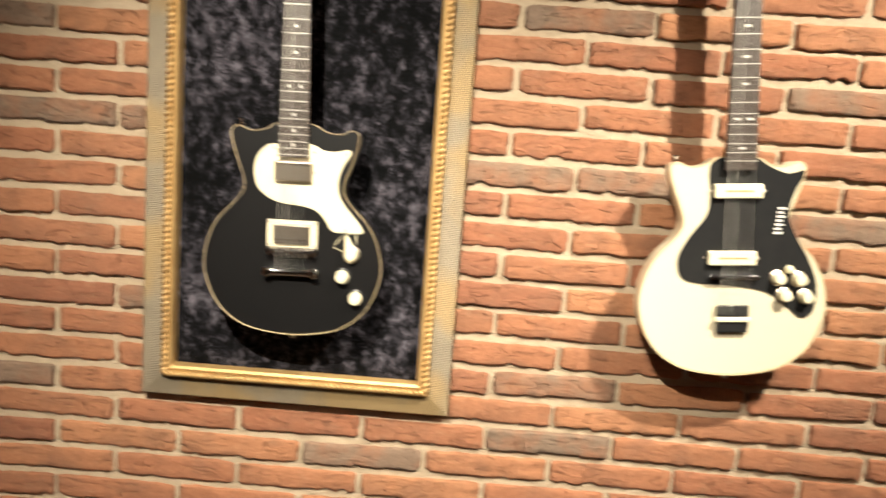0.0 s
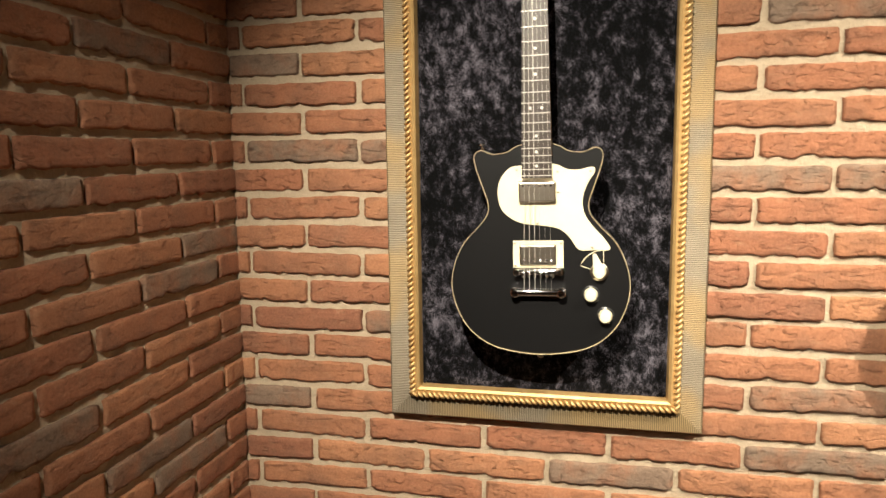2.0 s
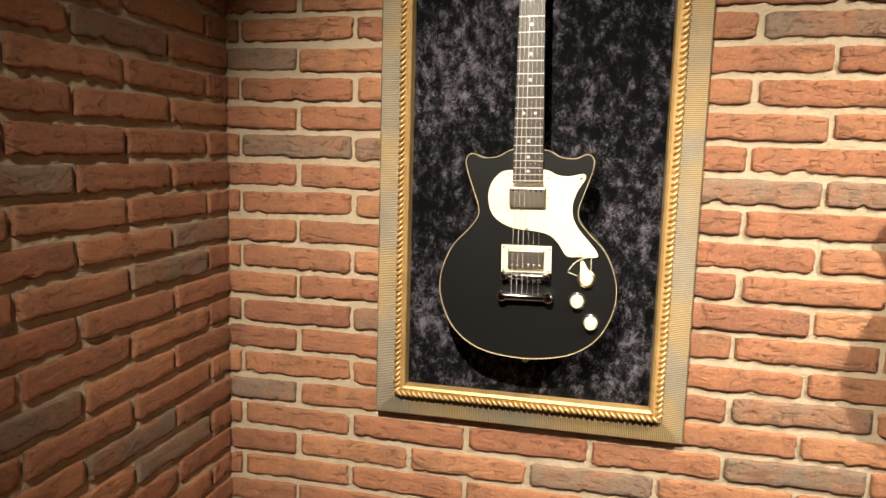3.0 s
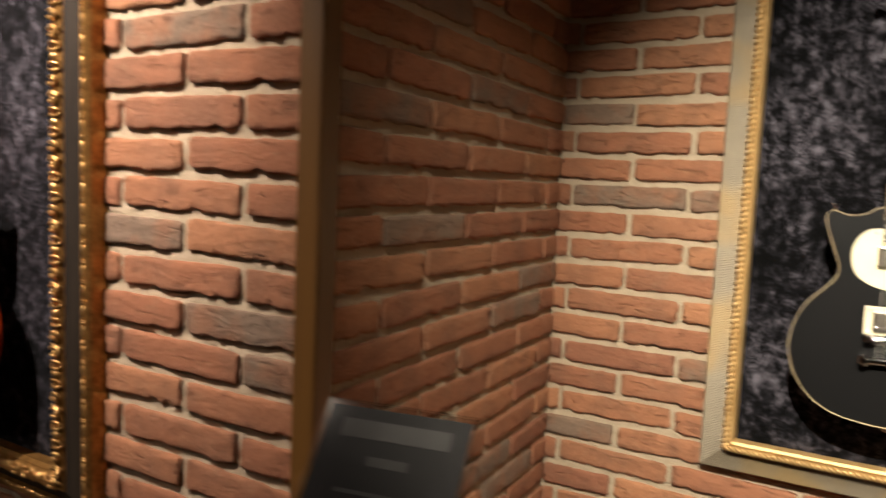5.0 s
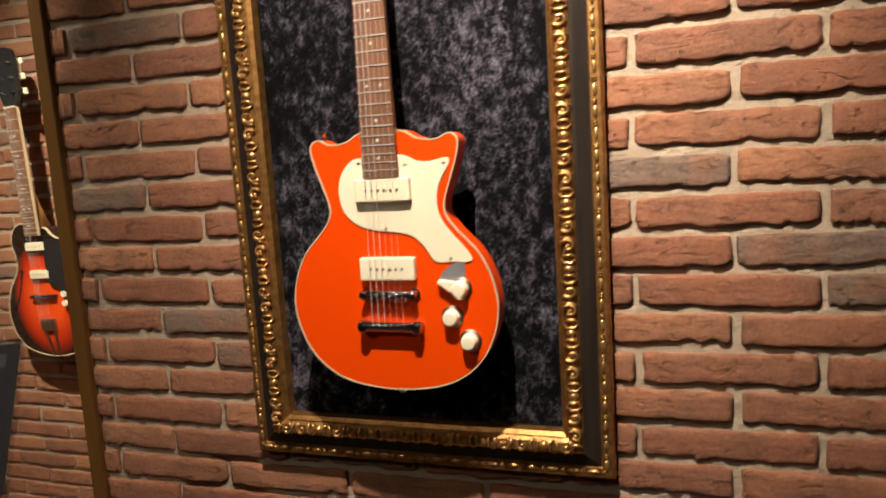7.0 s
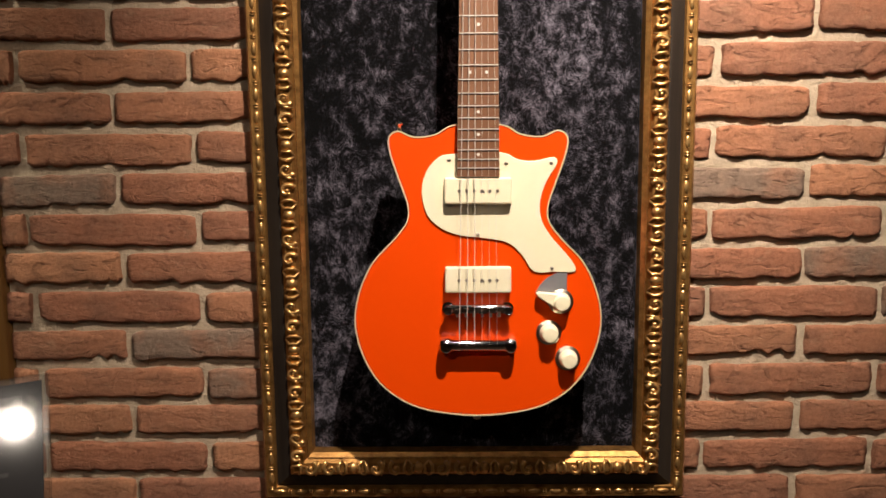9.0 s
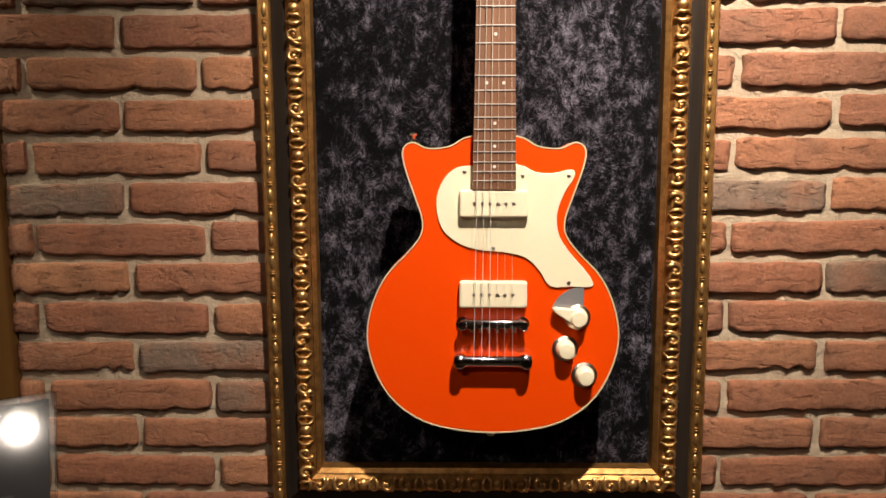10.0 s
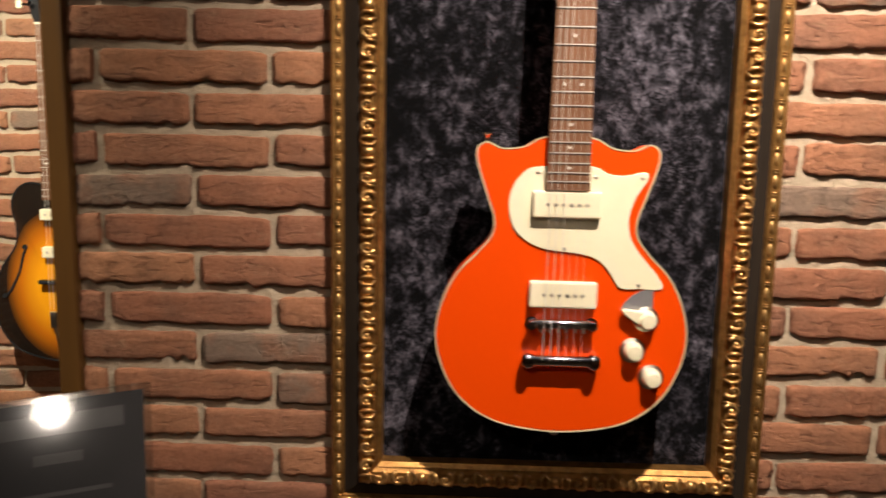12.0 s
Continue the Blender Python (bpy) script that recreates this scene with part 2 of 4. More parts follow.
def box(bm, x0, x1, y0, y1, z0, z1, bevel=0.0, seg=2):
    made = bmesh.ops.create_cube(bm, size=1)["verts"]
    for v in made:
        v.co = Vector(((x0 + x1) / 2 + v.co.x * (x1 - x0), (y0 + y1) / 2 + v.co.y * (y1 - y0), (z0 + z1) / 2 + v.co.z * (z1 - z0)))
    if bevel:
        es = list({e for v in made for e in v.link_edges})
        bmesh.ops.bevel(bm, geom=es, offset=bevel, segments=seg, affect="EDGES", profile=0.5)
    return bm


def boxed(*a, bevel=0.0, seg=2):
    return box(bmesh.new(), *a, bevel=bevel, seg=seg)


def rod(bm, a, b2, r0, r1=None, n=12):
    a, b2 = Vector(a), Vector(b2)
    d = b2 - a
    m = Matrix.Translation((a + b2) / 2) @ d.to_track_quat("Z", "Y").to_matrix().to_4x4()
    bmesh.ops.create_cone(bm, cap_ends=True, segments=n, radius1=r0, radius2=r0 if r1 is None else r1, depth=d.length, matrix=m)
    return bm


def lathe(bm, prof, n=20, m=Matrix()):
    """prof: (radius, height) pairs; turned about the local z axis."""
    rings = []
    for r, h in prof:
        rings.append([bm.verts.new(m @ Vector((max(r, 1e-5) * math.cos(2 * math.pi * i / n), max(r, 1e-5) * math.sin(2 * math.pi * i / n), h))) for i in range(n)])
    for p, q in zip(rings, rings[1:]):
        for i in range(n):
            bm.faces.new((p[i], p[(i + 1) % n], q[(i + 1) % n], q[i]))
    bm.faces.new(rings[0])
    bm.faces.new(rings[-1])
    return bm


def smooth_loop(pts, per=5, closed=True):
    """A Catmull-Rom curve through control points."""
    out, n = [], len(pts)
    for i in range(n if closed else n - 1):
        p = [Vector(pts[(i + k) % n] if closed else pts[min(max(i + k, 0), n - 1)]) for k in (-1, 0, 1, 2)]
        for s in range(per):
            t = s / per
            out.append(0.5 * ((2 * p[1]) + (p[2] - p[0]) * t + (2 * p[0] - 5 * p[1] + 4 * p[2] - p[3]) * t * t + (3 * p[1] - p[0] - 3 * p[2] + p[3]) * t ** 3))
    if not closed:
        out.append(Vector(pts[-1]))
    return out


def inset(loop, d):
    n, out = len(loop), []
    area = sum(loop[i].x * loop[(i + 1) % n].y - loop[(i + 1) % n].x * loop[i].y for i in range(n))
    s = 1 if area > 0 else -1
    for i in range(n):
        t = (loop[(i + 1) % n] - loop[i - 1]).normalized()
        out.append(loop[i] + Vector((-t.y, t.x)) * d * s)
    return out


def layers(bm, loops):
    """loops: (list of (x, z), y) from front to back, bridged and capped."""
    rows = [[bm.verts.new((p.x, y, p.y)) for p in lp] for lp, y in loops]
    for a, c2 in zip(rows, rows[1:]):
        n = len(a)
        for i in range(n):
            bm.faces.new((a[i], a[(i + 1) % n], c2[(i + 1) % n], c2[i]))
    bm.faces.new(rows[0])
    bm.faces.new(rows[-1])
    return bm


def ring(bm, outer, inner, y0, y1):
    n = len(outer)
    v = [[bm.verts.new((p.x, y, p.y)) for p in lp] for lp, y in ((outer, y1), (outer, y0), (inner, y0), (inner, y1))]
    for a, c2 in zip(v, v[1:]):
        for i in range(n):
            bm.faces.new((a[i], a[(i + 1) % n], c2[(i + 1) % n], c2[i]))
    return bm


def tube(bm, pts, r, n=6, taper=None):
    pts = [Vector(p) for p in pts]
    rows = []
    for i, p in enumerate(pts):
        d = (pts[min(i + 1, len(pts) - 1)] - pts[max(i - 1, 0)]).normalized()
        q = d.to_track_quat("Z", "Y")
        rr = r * (taper(i / (len(pts) - 1)) if taper else 1)
        rows.append([bm.verts.new(p + q @ Vector((rr * math.cos(2 * math.pi * k / n), rr * math.sin(2 * math.pi * k / n), 0))) for k in range(n)])
    for a, c2 in zip(rows, rows[1:]):
        for i in range(n):
            bm.faces.new((a[i], a[(i + 1) % n], c2[(i + 1) % n], c2[i]))
    bm.faces.new(rows[0])
    bm.faces.new(rows[-1])
    return bm


# ---- the room ----
H = 2.80
PIER_Y, BACK_Y = 0.47, 1.37
MORTAR = 0.0100          # how far the joints lie behind the brick faces
R1, R2 = -1.095, 1.00   # first recess
L1, L2 = -4.05, -2.625  # second recess


def slab(name, x0, x1, y0, y1, z0, z1, mat, label):
    return tagged(link(name, boxed(x0, x1, y0, y1, z0, z1), mat), label, "wall", kind="structure")


floor = tagged(link("floor", boxed(-5.6, 2.2, -3.4, 1.8, -0.1, 0), M_FLOOR), "brown wooden floor of the showroom", "floor", kind="structure")
ceiling = tagged(link("ceiling", boxed(-5.6, 2.2, -3.4, 1.8, H, H + 0.1), M_CEILING), "dark painted ceiling", "ceiling", kind="structure")
slab("wall_south", -5.6, 2.2, -3.5, -3.4, 0, H, M_PLASTER, "plain dark plaster wall behind the walkway")
slab("wall_west", -5.7, -5.6, -3.4, 1.8, 0, H, M_PLASTER, "plain dark plaster end wall")
slab("wall_east", 2.2, 2.3, -3.4, 1.8, 0, H, M_PLASTER, "plain dark plaster end wall")
wall_back = slab("wall_recess_back", R1 - 0.02, R2, BACK_Y + MORTAR, BACK_Y + 0.2, 0, H, M_MORTAR, "lit red brick slip back wall of a display recess")
wall_pier = slab("wall_pier", L2 + 0.012, R1 - MORTAR - 0.003, PIER_Y + MORTAR, BACK_Y + 0.2, 0, H, M_MORTAR, "red brick pier face between two display recesses")
wall_side = slab("wall_recess_side", R1 - MORTAR - 0.002, R1 - MORTAR, PIER_Y + 0.02, BACK_Y + 0.02, 0, H, M_MORTAR, "shaded red brick side of the display recess")
wall_far = slab("wall_far_recess_back", L1 - 0.02, L2 + 0.01, BACK_Y + MORTAR, BACK_Y + 0.2, 0, H, M_MORTAR, "lit red brick back wall of the second recess")
wall_far_side = slab("wall_far_recess_side", L1 - 0.3, L1 - MORTAR, PIER_Y + 0.02, BACK_Y + 0.2, 0, H, M_MORTAR, "shaded red brick side of the second recess")
slab("wall_pier_east", R2 + 0.002, 2.2, PIER_Y, BACK_Y + 0.2, 0, H, M_MORTAR, "mortar-coloured pier beyond the recess")
slab("wall_pier_west", -5.6, L1 - 0.302, PIER_Y, BACK_Y + 0.2, 0, H, M_MORTAR, "mortar-coloured pier beyond the second recess")


# ---- wooden corner trims ----
def corner_trim(x0, x1, side):
    bm = boxed(x0, x1, PIER_Y - 0.010, PIER_Y + 0.032, 0, H, bevel=0.004, seg=3)
    return tagged(link("corner_trim", bm, M_TRIM), "brown stained wooden corner moulding on the brick pier", "trim", kind="structure")


corner_trim(-1.128, -1.088, 1)
corner_trim(-2.640, -2.606, -1)


# ---- spot lamps under the ceiling ----
def spot_lamp(place, target):
    top = new("spot_lamp")
    top.matrix_world = look(Vector(place) + (Vector(place) - Vector(target)).normalized() * 0.03, target)
    tagged(top, "black ceiling spot lamp with a bright round lens", "spot lamp", "ceiling spots")
    part("housing", lathe(bmesh.new(), [(0.03, 0.16), (0.055, 0.15), (0.06, 0.02), (0.06, 0.0), (0.054, 0.0), (0.05, 0.012)], 24), M_LAMPBODY, top, smooth=True)
    part("lens", lathe(bmesh.new(), [(0.047, 0.012), (0.047, 0.008)], 24), M_GLOW, top, "glowing round lens")
    up = top.matrix_world.inverted() @ Vector((*place[:2], H))
    part("arm", rod(bmesh.new(), (0, 0, 0.12), up, 0.008), M_LAMPBODY, top)


for place, target, *_ in SPOTS:
    spot_lamp(place, target)


# ---- guitars; local frame: x along the wall, z up the neck, front at y = 0 facing -y ----
HALF = [(31, 408), (58, 395), (87, 392), (108, 400), (121, 391), (119, 368), (106, 329), (96, 298), (98, 276), (116, 252),
        (145, 221), (164, 182), (172, 139), (165, 97), (145, 56), (113, 26), (70, 8), (0, 0)]
SOLID = [Vector((-x / 1000, z / 1000)) for x, z in HALF] + [Vector((x / 1000, z / 1000)) for x, z in HALF[-2::-1]]
GUARD = [(-32, 369), (-54, 364), (-71, 344), (-77, 317), (-70, 286), (-50, 267), (-23, 257), (15, 253), (43, 246), (62, 228), (77, 207), (105, 206.5),
         (134, 207), (128, 224), (101, 255), (87, 279), (85, 306), (94, 333), (107, 354), (103, 364), (77, 359), (54, 361), (30, 371)]
BLACKGUARD = [(-26, 408), (-48, 398), (-52, 375), (-48, 335), (-55, 300), (-84, 262), (-103, 224), (-98, 190), (-72, 177), (0, 171), (60, 160), (98, 134),
              (125, 112), (148, 122), (153, 172), (135, 220), (108, 266), (95, 300), (100, 335), (120, 382), (90, 378), (55, 392), (26, 408)]


def body_parts(g, loop, depth, paint, bind=0.0022):
    small = inset(loop, 0.0025)
    part("body", layers(bmesh.new(), [(small, 0.0), (loop, 0.0026), (loop, depth - 0.005), (inset(loop, 0.005), depth)]), paint, g)
    part("binding", ring(bmesh.new(), inset(loop, -0.0006), inset(loop, bind), -0.0008, 0.002 + bind * 1.8), M_BINDING, g, "cream edge binding")


def neck_parts(g, end, nut, w0, w1, board, dots, y=-0.014, heel=M_MAPLE):
    bm = bmesh.new()
    lo, hi = [Vector((-w0, end)), Vector((w0, end)), Vector((w1, nut)), Vector((-w1, nut))], None
    part("fingerboard", layers(bm, [(lo, y), (lo, y + 0.006)]), board, g)
    bm = bmesh.new()
    n = 9
    rows = []
    for z, w in ((end + 0.04, w0), (nut, w1)):
        rows.append([bm.verts.new((w * math.cos(math.pi * k / n), y + 0.006 + 0.022 * math.sin(math.pi * k / n), z)) for k in range(n + 1)])
    for i in range(n):
        bm.faces.new((rows[0][i], rows[0][i + 1], rows[1][i + 1], rows[1][i]))
    for r in rows:
        bm.faces.new(r)
    part("neck", bm, heel, g, smooth=True)
    part("heel", rod(bmesh.new(), (0, 0.020, end + 0.02), (0, y + 0.016, end + 0.15), 0.023, 0.013, n=18), heel, g, smooth=True)
    scale = (nut - 0.152)
    for f in range(1, 22):
        z = 0.152 + scale * 2 ** (-f / 12)
        if z < end + 0.003:
            break
        w = w0 + (w1 - w0) * (z - end) / (nut - end)
        part("fret", boxed(-w, w, y - 0.0014, y + 0.001, z - 0.0006, z + 0.0006), M_STEEL, g)
        mid = 0.152 + scale * (2 ** (-f / 12) + 2 ** (-(f - 1) / 12)) / 2
        if f in (3, 5, 7, 9, 12, 15, 17, 19, 21):
            for dx in ((-0.011, 0.011) if f == 12 else (0,)):
                part("inlay", rod(bmesh.new(), (dx, y - 0.0006, mid), (dx, y + 0.001, mid), dots) if dots else
                     boxed(dx - 0.006, dx + 0.006, y - 0.0006, y + 0.001, mid - 0.002, mid + 0.002), M_PEARL, g)
    part("nut", boxed(-w1, w1, y - 0.003, y + 0.006, nut, nut + 0.004), M_CREAM, g)


def head_parts(g, nut, mat, y=-0.012):
    loop = smooth_loop([(-0.021, 0), (-0.036, 0.045), (-0.039, 0.10), (-0.034, 0.165), (0, 0.178), (0.034, 0.165), (0.039, 0.10), (0.036, 0.045), (0.021, 0)], 3)
    loop = [Vector((p.x, p.y + nut + 0.004)) for p in loop]
    part("headstock", layers(bmesh.new(), [(loop, y), (loop, y + 0.015)]), mat, g)
    for s in (-1, 1):
        for k in range(3):
            z = nut + 0.045 + 0.045 * k
            peg = part("tuner", rod(rod(bmesh.new(), (s * 0.026, y - 0.012, z), (s * 0.026, y, z), 0.004), (s * 0.036, y + 0.008, z), (s * 0.056, y + 0.008, z), 0.003), M_CHROME, g)
            part("tuner_button", boxed(s * 0.062 - 0.007, s * 0.062 + 0.007, y + 0.004, y + 0.012, z - 0.009, z + 0.009, bevel=0.003), M_CREAM, peg)


def strings(g, z0, y0, nut, yn=-0.0175, w0=0.026, w1=0.017, count=6):
    for i in range(count):
        u = i / (count - 1) * 2 - 1
        part("string", rod(bmesh.new(), (u * w0, y0, z0), (u * w1, yn, nut + 0.004), 0.0005 if i < count / 2 else 0.0002, n=5), M_STEEL, g)


def knob(g, x, z, mat=None, base=None, r=0.0135, h=0.017):
    m = pose(x, 0, z, 90)
    k = part("knob", lathe(bmesh.new(), [(r, 0.003), (r * 0.98, 0.006), (r * 0.82, h), (r * 0.7, h + 0.0015), (0.001, h + 0.002)], 22, m), mat or M_CREAM, g, smooth=False)
    part("knob_skirt", lathe(bmesh.new(), [(r * 1.30, -0.0005), (r * 1.30, 0.0018), (r, 0.004)], 22, m), base or M_NICKEL, k, "dull metal skirt")


def screw(g, x, z, y):
    part("screw", lathe(bmesh.new(), [(0.0026, 0.0), (0.0026, 0.0008), (0.0012, 0.0014)], 10, pose(x, y, z, 90)), M_NICKEL, g)


def bridge_parts(g, zb, zt):
    b1 = part("bridge", boxed(-0.045, 0.045, -0.015, -0.005, zb - 0.0065, zb + 0.0065, bevel=0.0045, seg=4), M_CHROME, g, "chrome bridge", smooth=True)
    for s in (-1, 1):
        wheel = lathe(bmesh.new(), [(0.0085, 0.0), (0.0085, 0.003), (0.0035, 0.004), (0.0035, 0.014), (0.0065, 0.0145), (0.0065, 0.0185), (0.005, 0.0198), (0.001, 0.0202)], 18, pose(s * 0.041, 0, zb, 90))
        part("bridge_post", wheel, M_CHROME, b1)
    for k in range(6):
        x, dz = -0.029 + k * 0.0116, 0.0018 * (k % 3 - 1)
        saddle = part("saddle", boxed(x - 0.0042, x + 0.0042, -0.0190, -0.0145, zb - 0.0035 + dz, zb + 0.0035 + dz, bevel=0.0012, seg=2), M_CHROME, b1)
        part("saddle_screw", rod(bmesh.new(), (x, -0.0155, zb - 0.0095), (x, -0.0155, zb - 0.002), 0.0019, n=10), M_NICKEL, saddle)
    # a rounded bar that swells into a lug at each end
    rows, n, bm = [], 14, bmesh.new()
    for x, ry, rz in [(-0.0535, 0.003, 0.004), (-0.0525, 0.0065, 0.0085), (-0.049, 0.0078, 0.0100), (-0.040, 0.0078, 0.0100), (-0.036, 0.0072, 0.0078), (0.0, 0.0072, 0.0076),
                      (0.036, 0.0072, 0.0078), (0.040, 0.0078, 0.0100), (0.049, 0.0078, 0.0100), (0.0525, 0.0065, 0.0085), (0.0535, 0.003, 0.004)]:
        rows.append([bm.verts.new((x, -0.0135 + ry * math.sin(2 * math.pi * k / n), zt + rz * math.cos(2 * math.pi * k / n))) for k in range(n)])
    for p, q in zip(rows, rows[1:]):
        for k in range(n):
            bm.faces.new((p[k], p[(k + 1) % n], q[(k + 1) % n], q[k]))
    bm.faces.new(rows[0]), bm.faces.new(rows[-1])
    t1 = part("tailpiece", bm, M_CHROME, g, "chrome stop tailpiece", smooth=True)
    for s in (-1, 1):
        stud = lathe(bmesh.new(), [(0.0085, 0.0), (0.0085, 0.004), (0.0055, 0.006), (0.0055, 0.019), (0.0078, 0.0198), (0.0078, 0.0222), (0.006, 0.0235), (0.001, 0.0237)], 20, pose(s * 0.0445, 0, zt - 0.001, 90))
        part("tailpiece_post", stud, M_CHROME, t1)


def soapbar(g, z):
    p = part("pickup", boxed(-0.0455, 0.0455, -0.013, 0.001, z - 0.018, z + 0.018, bevel=0.003, seg=3), M_CREAM, g, "cream soapbar pickup")
    for k in range(6):
        x = -0.026 + k * 0.0104
        part("pole_screw", rod(bmesh.new(), (x, -0.0136, z), (x, -0.012, z), 0.0023, n=10), M_NICKEL, p)
    for x in (-0.015, 0.004, 0.0075, 0.016):
        part("pole_screw", rod(bmesh.new(), (x, -0.0134, z - 0.0015), (x, -0.012, z - 0.0015), 0.0015, n=8), M_NICKEL, p)


def humbucker(g, z, y, ringed):
    p = part("pickup", boxed(-0.035, 0.035, y - 0.010, 0.001, z - 0.019, z + 0.019, bevel=0.003, seg=3), M_NICKEL, g, "nickel-covered humbucker pickup")
    for k in range(6):
        x = -0.026 + k * 0.0104
        part("pole_screw", lathe(bmesh.new(), [(0.0026, 0), (0.0024, 0.001), (0.001, 0.0016)], 10, pose(x, y - 0.010, z - 0.011 if ringed else z + 0.012, 90)), M_CHROME, p)
    if ringed:
        o = [Vector((-0.048, z - 0.026)), Vector((0.048, z - 0.026)), Vector((0.048, z + 0.026)), Vector((-0.048, z + 0.026))]
        i2 = [Vector((-0.0352, z - 0.0192)), Vector((0.0352, z - 0.0192)), Vector((0.0352, z + 0.0192)), Vector((-0.0352, z + 0.0192))]
        rg = part("pickup_ring", ring(bmesh.new(), o, i2, -0.006, 0.001), M_CREAM, g, "cream pickup surround")
        for sx in (-0.044, 0.044):
            for sz in (-0.022, 0.022):
                screw(g, sx, z + sz, -0.006)


def pickguard(g, pts, mat, y=-0.0025, per=3):
    loop = smooth_loop([Vector((x / 1000, z / 1000)) for x, z in pts], per)
    part("pickguard", layers(bmesh.new(), [(inset(loop, 0.0008), y), (loop, y + 0.001), (loop, 0.0005)]), mat, g)


def strap_pins(g):
    part("strap_pin", lathe(bmesh.new(), [(0.005, 0), (0.003, 0.004), (0.003, 0.008), (0.006, 0.011), (0.005, 0.013)], 14, pose(0.0, 0.022, 0.001, 180)), M_NICKEL, g, smooth=True)
    part("strap_pin", lathe(bmesh.new(), [(0.005, 0), (0.003, 0.004), (0.003, 0.010), (0.006, 0.012), (0.005, 0.015)], 14, pose(-0.108, 0.022, 0.398, 0)), M_CHROME, g, smooth=True)


def hanger(g, y_back, nut):
    h = part("wall_hook", rod(bmesh.new(), (0, 0.012, nut + 0.02), (0, y_back, nut + 0.02), 0.009), M_LAMPBODY, g)
    for s in (-1, 1):
        part("hook_arm", rod(bmesh.new(), (0, 0.03, nut + 0.02), (s * 0.036, -0.005, nut + 0.008), 0.006), M_LAMPBODY, h)


def switch_lever(g, mat_plate, tip):
    """A quarter-circle plate with a lever that turns about its corner."""
    cx, cz = 0.115, 0.165
    pts = [Vector((cx + 0.008, cz - 0.004))] + [Vector((cx + 0.008 + 0.046 * math.cos(a), cz - 0.004 + 0.046 * math.sin(a))) for a in [math.radians(90 + 70 * k / 8) for k in range(9)]]
    plate = part("switch_plate", layers(bmesh.new(), [(pts, -0.0015), (pts, 0.0005)]), mat_plate, g, "quarter-round switch plate")
    if mat_plate == M_BLACKPLASTIC:
        part("plate_edge", ring(bmesh.new(), inset(pts, -0.0004), inset(pts, 0.0008), -0.0022, -0.001), M_CREAM, plate, "thin cream edge")
    along = Vector((math.cos(tip), math.sin(tip)))
    across = Vector((-along.y, along.x))
    hub = Vector((cx, cz))
    wedge = [hub + across * 0.0105, hub + along * 0.018 + across * 0.0075, hub + along * 0.034 + across * 0.0035, hub + along * 0.037, hub + along * 0.034 - across * 0.0035, hub + along * 0.018 - across * 0.0075, hub - across * 0.0105]
    part("switch_lever", layers(bmesh.new(), [(inset(wedge, 0.0015), -0.0135), (wedge, -0.0115), (wedge, -0.004)]), M_CREAM, plate, "cream lever")
    knob(g, cx, cz)


